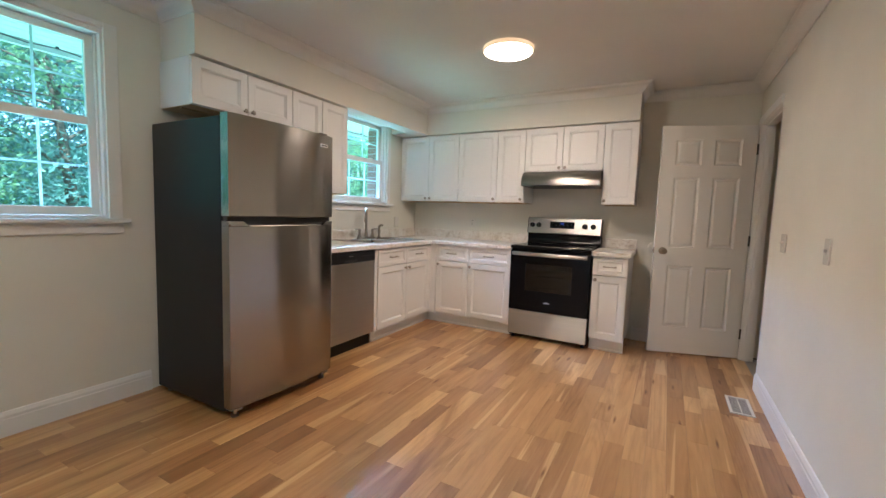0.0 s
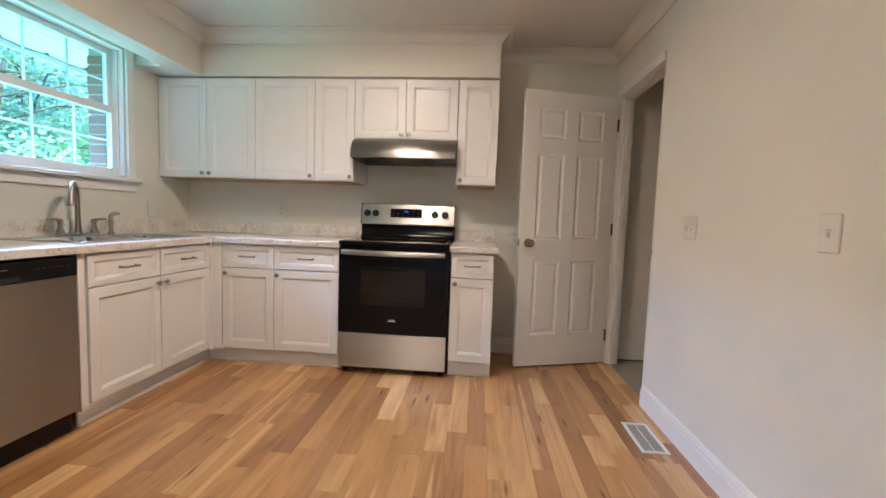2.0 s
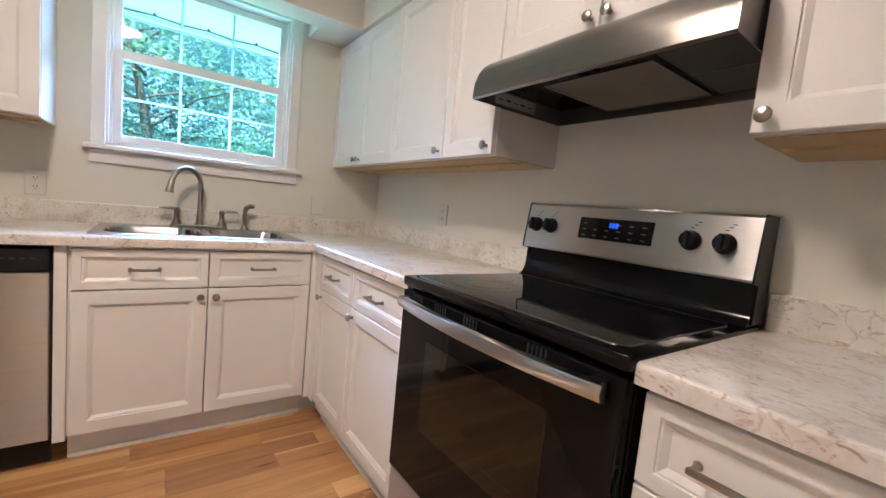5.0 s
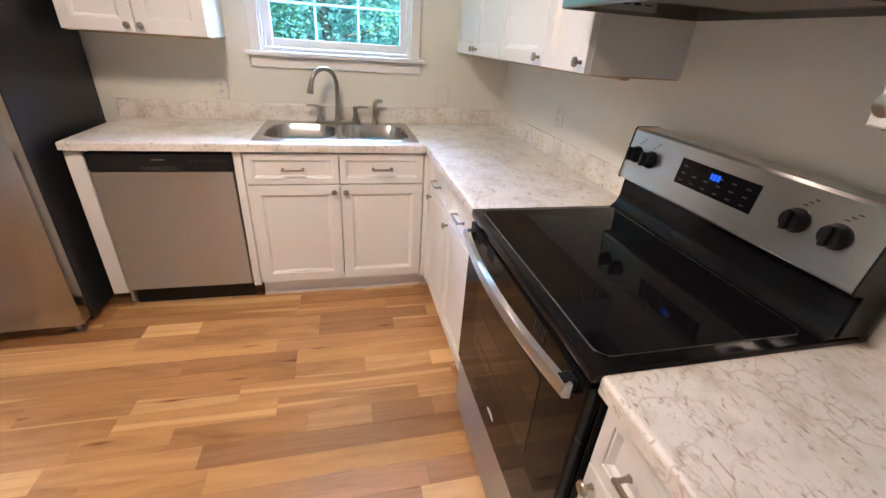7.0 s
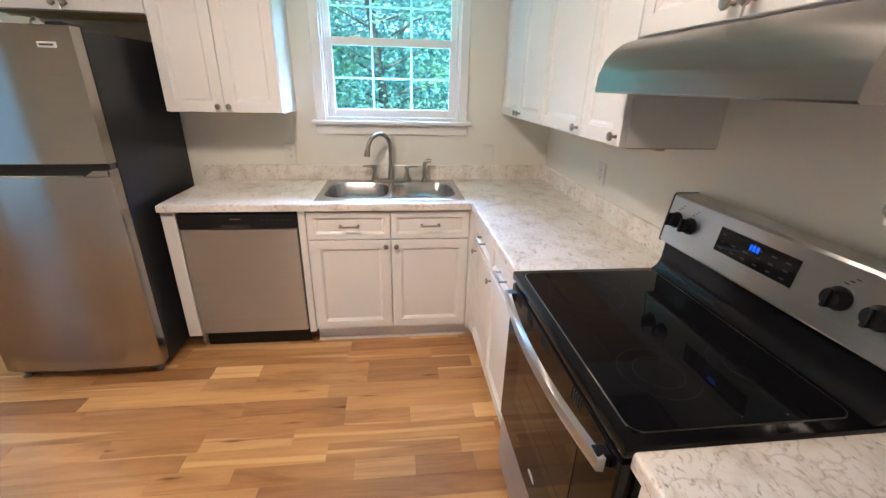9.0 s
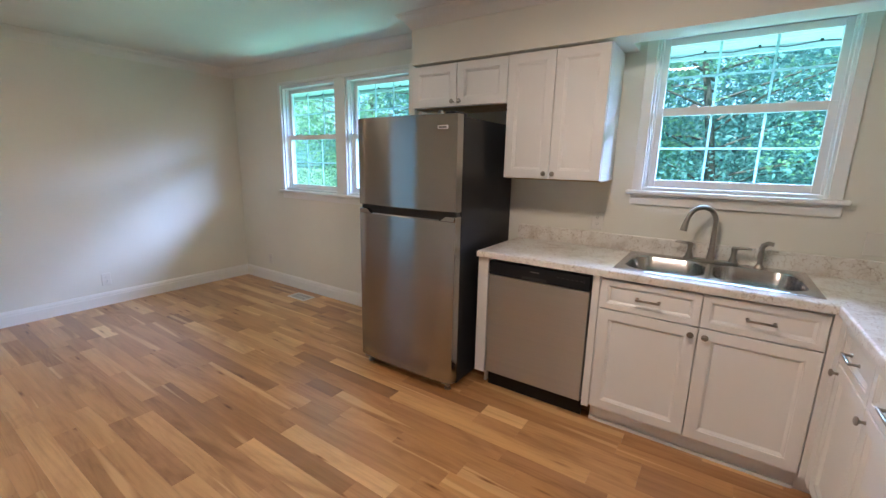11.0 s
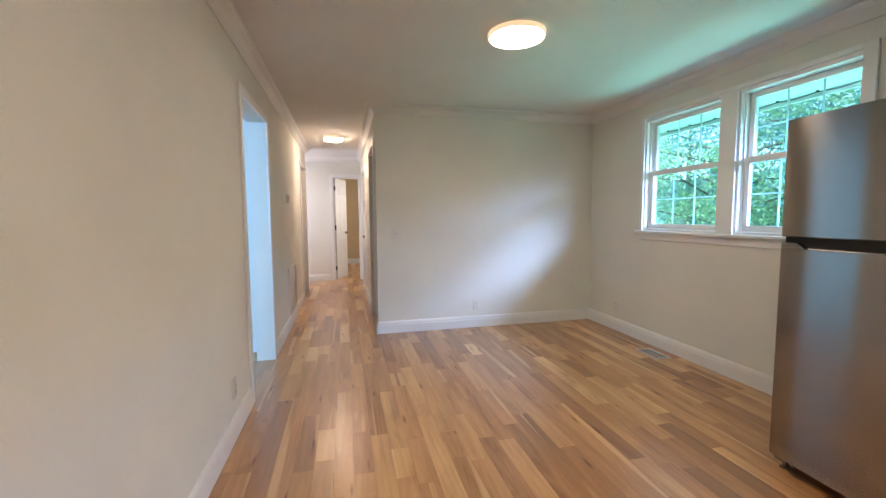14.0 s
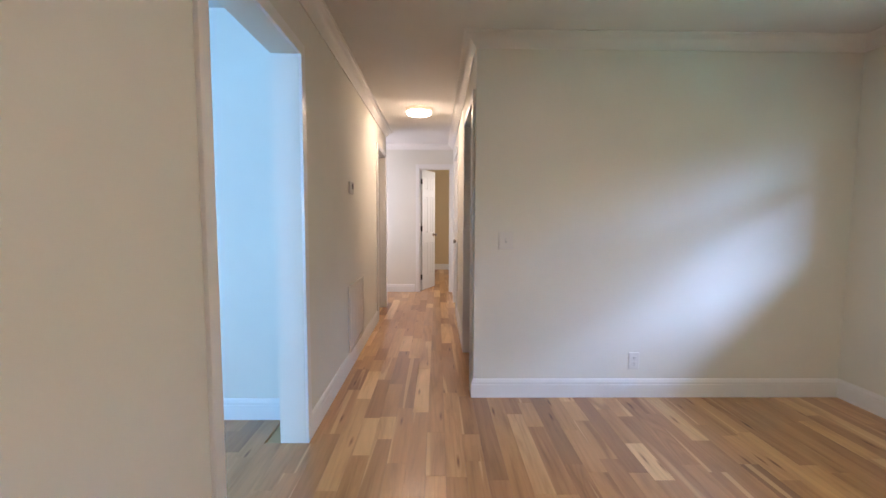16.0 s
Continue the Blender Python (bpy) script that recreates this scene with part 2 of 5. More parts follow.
def glass():
    m = bpy.data.materials.new("window_glass")
    m.use_nodes = True
    n = m.node_tree.nodes
    n.clear()
    out, mixer = n.new("ShaderNodeOutputMaterial"), n.new("ShaderNodeMixShader")
    clear, gloss, fres = n.new("ShaderNodeBsdfTransparent"), n.new("ShaderNodeBsdfGlossy"), n.new("ShaderNodeLayerWeight")
    # the cyan cast of the daylight is put into the pane's tint
    clear.inputs[0].default_value = (0.74, 0.94, 1.0, 1)
    gloss.inputs["Roughness"].default_value = 0.0
    fres.inputs[0].default_value = 0.5
    link(m, mathn(m, "ADD", mathn(m, "MULTIPLY", mathn(m, "POWER", fres.outputs["Facing"], 4.0), 0.35), 0.03), mixer.inputs[0])
    link(m, clear.outputs[0], mixer.inputs[1])
    link(m, gloss.outputs[0], mixer.inputs[2])
    link(m, mixer.outputs[0], out.inputs[0])
    return m


GLASS = glass()


def glow(name, color, strength):
    m = material(name, (0.8, 0.8, 0.8), 0.4)
    b = m.node_tree.nodes["Principled BSDF"]
    b.inputs["Emission Color"].default_value = (*color, 1)
    b.inputs["Emission Strength"].default_value = strength
    return m


LAMPGLOW = glow("lamp_diffuser", (1.0, 0.80, 0.585), CEILING_LAMP)
DININGGLOW = glow("dining_lamp_diffuser", (1.0, 0.80, 0.585), CEILING_LAMP * 0.64)
# distance haze is put into the woods' colour as greyer, bluer greens
HAZE = painted("hazed_far_woods", (0.045, 0.105, 0.085), 0.9, 0.6, 0.3, 0.0)
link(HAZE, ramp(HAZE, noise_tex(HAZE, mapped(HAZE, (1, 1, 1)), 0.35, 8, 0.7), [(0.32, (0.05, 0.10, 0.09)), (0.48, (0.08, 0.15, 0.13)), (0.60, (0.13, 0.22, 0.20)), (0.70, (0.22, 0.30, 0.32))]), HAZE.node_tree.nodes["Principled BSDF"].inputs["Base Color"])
HALLGLOW = glow("hall_lamp_diffuser", (1.0, 0.74, 0.50), HALL_LAMP)
DIGITS = glow("blue_digits", (0.01, 0.13, 1.0), 0.10)
DIGITS.node_tree.nodes["Principled BSDF"].inputs["Base Color"].default_value = (0.01, 0.01, 0.02, 1)
# lamplight on the rim put in as a weak orange emission
LAMPRIM = glow("glowing_lamp_rim", (1.0, 0.62, 0.28), 0.10)


def leaf_material(name, dark, light):
    m = material(name, light, 0.55)
    b = m.node_tree.nodes["Principled BSDF"]
    geo = m.node_tree.nodes.new("ShaderNodeNewGeometry")
    info = m.node_tree.nodes.new("ShaderNodeObjectInfo")
    r = mathn(m, "FRACT", mathn(m, "ADD", geo.outputs["Random Per Island"], info.outputs["Random"]))
    col = ramp(m, r, [(0.0, dark), (0.6, light), (1.0, tuple(min(1, c * 1.3) for c in light))])
    link(m, col, b.inputs["Base Color"])
    thin = m.node_tree.nodes.new("ShaderNodeBsdfTranslucent")
    link(m, col, thin.inputs[0])
    mixer = m.node_tree.nodes.new("ShaderNodeMixShader")
    mixer.inputs[0].default_value = 0.6
    link(m, b.outputs[0], mixer.inputs[1])
    link(m, thin.outputs[0], mixer.inputs[2])
    link(m, mixer.outputs[0], m.node_tree.nodes["Material Output"].inputs[0])
    return m


BARVINYL = leaf_material("grid_vinyl", (0.78, 0.80, 0.80), (0.82, 0.84, 0.84))
LEAF = leaf_material("leaves", (0.10, 0.22, 0.20), (0.20, 0.37, 0.31))
LEAF2 = leaf_material("pale_leaves", (0.14, 0.28, 0.17), (0.30, 0.46, 0.24))
BARK = painted("bark", (0.11, 0.085, 0.06), 0.9, 30, 0.8, 0.3)
LAWN = painted("lawn", (0.20, 0.27, 0.13), 0.9, 25, 0.6, 0.3)
BRICK = painted("brick", (0.30, 0.15, 0.10), 0.85, 120, 0.5, 0.15)
MORTAR = painted("mortar", (0.42, 0.39, 0.35), 0.9, 200, 0.5, 0.08)
EAVE = painted("eave_paint", (0.66, 0.64, 0.56), 0.5, 90, 0.1)
ROOF = painted("shingle", (0.10, 0.095, 0.09), 0.9, 60, 0.6, 0.2)

# ---- mesh helpers ----
PLACED = {}


def part(name, bm, mat, parent=None, label="", smooth=False):
    """Links a bmesh, drawn in world metres, as one mesh object, under a thing or part where one is given."""
    bm.normal_update()
    me = bpy.data.meshes.new(name)
    bm.to_mesh(me)
    bm.free()
    me.materials.append(mat)
    n = len(me.vertices)
    co = np.empty(n * 3)
    me.vertices.foreach_get("co", co)
    co = co.reshape(-1, 3)
    c = (co.min(0) + co.max(0)) / 2
    co -= c
    me.vertices.foreach_set("co", co.ravel())
    if smooth:
        me.polygons.foreach_set("use_smooth", [True] * len(me.polygons))
        me.set_sharp_from_angle(angle=radians(38))
    me.update()
    ob = new(name, me)
    ob.location = c
    PLACED[ob.name] = Vector(c)
    if parent:
        ob.parent = parent
        ob.matrix_parent_inverse = Matrix.Translation(-PLACED[parent.name])
    if label:
        ob["label"] = label
    return ob


def thing(name, at, label, category, group="", kind=""):
    """An Empty at a thing's base, to parent its parts."""
    ob = new(name)
    ob.empty_display_size = 0.05
    ob.location = at
    PLACED[ob.name] = Vector(at)
    return tagged(ob, label, category, group, kind)


def box(bm, a, b, bev=0.0, seg=2, m=None):
    lo, hi = [min(p, q) for p, q in zip(a, b)], [max(p, q) for p, q in zip(a, b)]
    v = [bm.verts.new((x, y, z)) for x in (lo[0], hi[0]) for y in (lo[1], hi[1]) for z in (lo[2], hi[2])]
    f = [bm.faces.new([v[i] for i in q]) for q in ((0, 1, 3, 2), (4, 6, 7, 5), (0, 4, 5, 1), (2, 3, 7, 6), (0, 2, 6, 4), (1, 5, 7, 3))]
    if bev:
        edges = {e for q in f for e in q.edges}
        got = bmesh.ops.bevel(bm, geom=list(edges), offset=bev, segments=seg, profile=0.5, affect="EDGES")
        v = list({w for q in got["faces"] for w in q.verts} | {w for w in v if w.is_valid})
    if m is not None:
        bmesh.ops.transform(bm, matrix=m, verts=v)
    return bm


def boxes(*pairs, bev=0.0, m=None):
    bm = bmesh.new()
    for a, b in pairs:
        box(bm, a, b, bev, m=m)
    return bm


def skin(bm, loops, close=True, cap=True):
    """Quads between loops of equal length."""
    rows = [[bm.verts.new(p) for p in loop] for loop in loops]
    n = len(rows[0])
    for r, s in zip(rows, rows[1:]):
        for k in range(n if close else n - 1):
            bm.faces.new((r[k], r[(k + 1) % n], s[(k + 1) % n], s[k]))
    if cap:
        bm.faces.new(rows[0][::-1])
        bm.faces.new(rows[-1])
    return rows


def lathe(bm, profile, m, seg=20):
    """Turns a profile of (radius, height) about local z, then places it by m."""
    loops = [[m @ Vector((r * math.cos(2 * math.pi * k / seg), r * math.sin(2 * math.pi * k / seg), h)) for k in range(seg)] for r, h in profile]
    skin(bm, loops)
    return bm


def tube(bm, points, radius, seg=12):
    """A round tube along points; radius may be a list."""
    pts = [Vector(p) for p in points]
    rad = radius if isinstance(radius, (list, tuple)) else [radius] * len(pts)
    loops, up = [], None
    for k, p in enumerate(pts):
        d = (pts[min(k + 1, len(pts) - 1)] - pts[max(k - 1, 0)]).normalized()
        if up is None:
            up = d.orthogonal().normalized()
        up = (up - d * up.dot(d)).normalized()
        side = d.cross(up)
        loops.append([p + rad[k] * (math.cos(a) * up + math.sin(a) * side) for a in (2 * math.pi * j / seg for j in range(seg))])
    skin(bm, loops)
    return bm


def extrude_profile(bm, profile, x0, x1, m=None):
    """A closed (y, z) profile drawn out from x0 to x1."""
    a = [Vector((x0, y, z)) for y, z in profile]
    b = [Vector((x1, y, z)) for y, z in profile]
    if m is not None:
        a, b = [m @ p for p in a], [m @ p for p in b]
    skin(bm, [a, b])
    bmesh.ops.recalc_face_normals(bm, faces=bm.faces)
    return bm


def sweep(bm, path, profile, closed=False):
    """A moulding: a profile of (out, z) carried along a plan path with mitred corners; out is to the path's left."""
    pts = [Vector(p) for p in path]
    n = len(pts)
    loops = []
    for k, p in enumerate(pts):
        d0 = (p - pts[k - 1]).normalized() if k or closed else None
        d1 = (pts[(k + 1) % n] - p).normalized() if k < n - 1 or closed else None
        d0, d1 = d0 or d1, d1 or d0
        n0, n1 = Vector((-d0.y, d0.x)), Vector((-d1.y, d1.x))
        mid = (n0 + n1) / (1 + n0.dot(n1))
        loops.append([(p.x + mid.x * o, p.y + mid.y * o, z) for o, z in profile])
    if closed:
        loops.append(loops[0])
    skin(bm, loops, cap=not closed)
    bmesh.ops.recalc_face_normals(bm, faces=bm.faces)
    return bm


def rings(bm, x0, x1, z0, z1, steps, m, back=None):
    """Nested rectangles on a face: steps of (inset, y); the last is filled, and back closes the rear."""
    loops = [[m @ Vector((x, y, z)) for x, z in ((x0 + i, z0 + i), (x1 - i, z0 + i), (x1 - i, z1 - i), (x0 + i, z1 - i))] for i, y in steps]
    rows = [[bm.verts.new(p) for p in loop] for loop in loops]
    for r, s in zip(rows, rows[1:]):
        for k in range(4):
            bm.faces.new((r[k], r[(k + 1) % 4], s[(k + 1) % 4], s[k]))
    bm.faces.new(rows[-1])
    if back:
        bm.faces.new(rows[0][::-1])
    return bm


NORTH = Matrix.Identity(4)                       # fronts look to -y
WEST = Matrix.Rotation(radians(90), 4, "Z")      # fronts look to +x; local x is world y
SOUTHFACE = Matrix.Rotation(radians(180), 4, "Z")
EASTFACE = Matrix.Rotation(radians(-90), 4, "Z")  # fronts look to -x; local x is world -y

# ---- the shell ----
H = 2.43            # ceiling
X1 = 3.54           # east wall of the room and the passage
YS = -5.97          # south wall of the dining end
XH = 2.57           # west wall of the passage
YE = -10.0          # end of the passage
T = 0.14


def wall(name, pairs, mat, label, category="wall"):
    return tagged(part(name, boxes(*pairs), mat), label, category, kind="structure")


def with_holes(a0, a1, z0, z1, holes):
    """Rectangles (a, b, z, z) that fill a wall strip round its openings."""
    out, at = [], a0
    for h0, h1, hz0, hz1 in sorted(holes):
        if h0 > at:
            out.append((at, h0, z0, z1))
        if hz0 > z0:
            out.append((h0, h1, z0, hz0))
        if hz1 < z1:
            out.append((h0, h1, hz1, z1))
        at = h1
    if at < a1:
        out.append((at, a1, z0, z1))
    return out


KW = (-1.51, -0.63, 1.30, 2.21)      # kitchen window opening: y, y, z, z
DW1 = (-5.085, -4.235, 1.115, 2.195)    # dining windows
DW2 = (-4.105, -3.33, 1.115, 2.195)
wall("wall_west", [((-T, a, z), (0, b, w)) for a, b, z, w in with_holes(-6.11, T, 0, H, [KW, DW1, DW2])], WALL, "pale warm-white painted wall with windows")
wall("wall_north", [((0, 0, 0), (4.9, T, H))], WALL, "pale warm-white painted wall behind the range")
DOORWAY = (-0.845, -0.10, 0, 2.06)
OPENING = (-5.385, -4.525, 0, 2.075)
HALLDOOR = (-8.83, -8.09, 0, 2.06)
wall("wall_east", [((X1, a, z), (X1 + (0.09 if a > -0.9 else T), b, w)) for a, b, z, w in with_holes(-8.98, 0, 0, H, [DOORWAY, OPENING, HALLDOOR])], WALL, "pale warm-white painted wall with doorways")
wall("wall_south", [((0, YS - 0.12, 0), (XH, YS, H))], WALL, "pale wall with soft daylight at the dining end")
SIDEDOOR = (-6.92, -6.10, 0, 2.06)
SIDEDOOR2 = (-9.15, -8.35, 0, 2.06)
wall("wall_passage", [((XH - 0.12, a, z), (XH, b, w)) for a, b, z, w in with_holes(YE, YS - 0.12, 0, H, [SIDEDOOR, SIDEDOOR2])], WALL, "white painted passage wall with doors")
ENDDOOR = (2.60, 3.13, 0, 2.06)
wall("wall_passage_end", [((a, YE - 0.12, z), (b, YE, w)) for a, b, z, w in with_holes(1.2, 4.7, 0, H, [ENDDOOR])], WALL, "white painted wall at the passage end")
wall("wall_passage_turn", [((4.6, YE, 0), (4.7, -8.0, H)), ((X1 + T, -8.98, 0), (4.6, -8.88, H))], WALL, "white painted wall round the passage corner")
# rooms beyond doorways
wall("wall_closet", [((4.8, -1.5, 0), (4.9, 0, H)), ((X1 + T, -1.5, 0), (4.8, -1.4, H))], CLOSET, "dim greige wall of a small closet")
cl = wall("wall_closet_side", [((X1 + 0.09, -0.012, 0), (4.8, -0.002, H))], CLOSET, "greige closet wall with nail marks and a dark strip at its foot")
EASTWIN = (3.78, 4.68, 0.8, 2.1)
wall("wall_east_room", [((X1 + T, -5.78, 0), (6.6, -5.66, H)), ((6.5, -5.66, 0), (6.6, -2.4, H))] + [((a, -2.4, z), (b, -2.3, w)) for a, b, z, w in with_holes(X1 + T, 6.6, 0, H, [EASTWIN])], WALL, "bright white wall of the next room")
wall("wall_bedroom", [((1.2, -13.1, 0), (4.7, -13.0, H)), ((1.1, -13.1, 0), (1.2, YE, H)), ((4.7, -13.1, 0), (4.8, YE, H))], BEIGE, "warm beige bedroom wall")
wall("wall_side_room", [((0.6, -8.2, 0), (0.7, -6.1, H)), ((0.6, -8.2, 0), (XH - 0.12, -8.12, H))], CLOSET, "dim wall of a side room")
wall("wall_hall_room", [((X1 + T, -7.9, 0), (5.2, -7.8, H)), ((5.1, -8.88, 0), (5.2, -7.9, H))], CLOSET, "dim wall of a room off the passage")
tagged(part("ceiling", boxes(((-T, -13.1, H), (6.6, T, H + 0.12))), CEIL), "flat off-white painted ceiling", "ceiling", kind="structure")
tagged(part("subfloor", boxes(((-T, -13.1, -0.2), (6.6, T, -0.014))), PLYWOOD), "wooden subfloor under the boards", "floor", kind="structure")
tagged(part("closet_floor", boxes(((X1 + 0.03, -1.4, -0.014), (4.8, -0.012, -0.002))), GREYFLOOR), "bare grey closet floor", "floor", kind="structure")

# soffit above the wall cabinets, cut back over the kitchen window
SZ = 2.112
sf = thing("soffit", (0.2, -1.5, SZ), "boxed drywall soffit over the cabinets", "soffit", kind="structure")
for a, b in (((0, -3.03, SZ), (0.37, -1.60, H)), ((0.20, -1.60, SZ), (0.37, -0.555, H)), ((0, -0.555, SZ), (0.37, 0, H)), ((0.37, -0.36, SZ), (2.61, 0, H)), ((0, -1.60, 2.27), (0.20, -0.555, H))):
    part("soffit_box", boxes((a, b)), WALL, sf)

CROWN = [(0, H - 0.085), (0.008, H - 0.085), (0.012, H - 0.072), (0.024, H - 0.062), (0.036, H - 0.044), (0.056, H - 0.026), (0.074, H - 0.018), (0.080, H - 0.008), (0.088, H - 0.006), (0.088, H), (0, H)]
tagged(part("crown_moulding", sweep(bmesh.new(), [(XH, YE), (XH, YS), (0, YS), (0, -3.03), (0.37, -3.03), (0.37, -0.36), (2.61, -0.36), (2.61, 0), (X1, 0), (X1, -8.98), (4.6, -8.98), (4.6, YE)][::-1], [(o, z) for o, z in CROWN], True), CROWNPAINT, smooth=True), "warm white painted crown moulding", "moulding", kind="structure")

BASE = [(0, 0), (0.016, 0), (0.016, 0.088), (0.013, 0.094), (0.013, 0.108), (0.009, 0.118), (0.006, 0.126), (0, 0.130)]
for path in ([(XH, -6.02), (XH, YS), (0, YS), (0, -3.14)], [(X1, -4.465), (X1, -0.845)][::-1], [(X1, -8.03), (X1, -5.445)][::-1],
             [(2.64, 0), (3.44, 0)], [(3.2, YE), (4.6, YE)][::-1], [(XH, -8.29), (XH, -6.98)],
             [(3.7, -5.66), (6.5, -5.66)][::-1], [(1.2, -13.0), (4.7, -13.0)][::-1]):
    tagged(part("baseboard", sweep(bmesh.new(), path[::-1], BASE), TRIM), "white stepped baseboard", "baseboard", kind="structure")


def casing(name, y0, y1, top, x, out, wide=0.062, axis="x", thick=0.017, near=True):
    """Door casing round an opening in a wall; out is the side on which it stands proud."""
    d = thing(name, (x, y0, 0) if axis == "x" else (y0, x, 0), "white door casing round the doorway", "casing", kind="structure")
    spans = [(y1, y1 + wide, 0, top + wide), (y0, y1, top, top + wide)] + ([(y0 - wide, y0, 0, top + wide)] if near else [])
    for (a, b, z, w), n in zip(spans, ("side_casing", "head_casing", "side_casing")):
        bm = bmesh.new()
        if axis == "x":
            box(bm, (x, a, z), (x + out * thick, b, w), 0.003)
        else:
            box(bm, (a, x, z), (b, x + out * thick, w), 0.003)
        part(n, bm, TRIM, d)
    return d


def jambs(y0, y1, top, x0, x1, axis="x"):
    """The lining of a doorway, with its stop."""
    t = 0.016
    bm = bmesh.new()
    for a, b, z, w in ((y0, y0 + t, 0, top), (y1 - t, y1, 0, top), (y0 + t, y1 - t, top - t, top)):
        if axis == "x":
            box(bm, (x0, a, z), (x1, b, w))
        else:
            box(bm, (a, x0, z), (b, x1, w))
    s, c = 0.011, (x0 + x1) / 2
    for a, b, z, w in ((y0 + t, y0 + t + s, 0, top - t), (y1 - t - s, y1 - t, 0, top - t), (y0 + t + s, y1 - t - s, top - t - s, top - t)):
        if axis == "x":
            box(bm, (c - 0.018, a, z), (c + 0.018, b, w))
        else:
            box(bm, (a, c - 0.018, z), (b, c + 0.018, w))
    return tagged(part("door_lining", bm, TRIM), "white door lining", "door frame", kind="structure")


jambs(DOORWAY[0], DOORWAY[1], 2.06, X1 - 0.002, X1 + 0.092)
casing("door_casing", DOORWAY[0], DOORWAY[1] - 0.01, 2.05, X1, -1, near=False)
casing("opening_casing", OPENING[0], OPENING[1], OPENING[3], X1, -1, wide=0.06)
jambs(HALLDOOR[0], HALLDOOR[1], 2.06, X1 - 0.002, X1 + T + 0.002)
casing("door_casing", HALLDOOR[0] + 0.01, HALLDOOR[1] - 0.01, 2.05, X1, -1)
jambs(SIDEDOOR[0], SIDEDOOR[1], 2.06, XH - 0.122, XH + 0.002)
casing("door_casing", SIDEDOOR[0] + 0.01, SIDEDOOR[1] - 0.01, 2.05, XH, 1)
jambs(SIDEDOOR2[0], SIDEDOOR2[1], 2.06, XH - 0.122, XH + 0.002)
casing("door_casing", SIDEDOOR2[0] + 0.01, SIDEDOOR2[1] - 0.01, 2.05, XH, 1)
jambs(ENDDOOR[0], ENDDOOR[1], 2.06, YE - 0.122, YE + 0.002, "y")
casing("door_casing", ENDDOOR[0] + 0.01, ENDDOOR[1] - 0.01, 2.05, YE, 1, axis="y")


for x, z in ((3.93, 1.62), (3.90, 1.47), (3.86, 0.83)):
    part("nail_hole", lathe(bmesh.new(), [(0.0004, 0), (0.004, 0), (0.003, 0.0008), (0.0004, 0.0009)], Matrix.Translation((x, -0.0122, z)) @ Matrix.Rotation(radians(90), 4, "X"), 10), DARKSLOT, cl)
# thin dark strip along the foot of the closet wall
part("foot_strip", boxes(((X1 + 0.09, -0.0135, 0.0), (4.8, -0.0122, 0.009))), DARKSLOT, cl)
sp = thing("strike_plate", (X1 + 0.05, -0.829, 0.94), "dark metal strike plate on the door lining", "strike plate")
part("plate", boxes(((X1 + 0.008, -0.8292, 0.91), (X1 + 0.045, -0.827, 0.97)), bev=0.0006), HINGE, sp)
part("lip", boxes(((X1 - 0.004, -0.8295, 0.92), (X1 + 0.008, -0.826, 0.96)), bev=0.001), HINGE, sp)

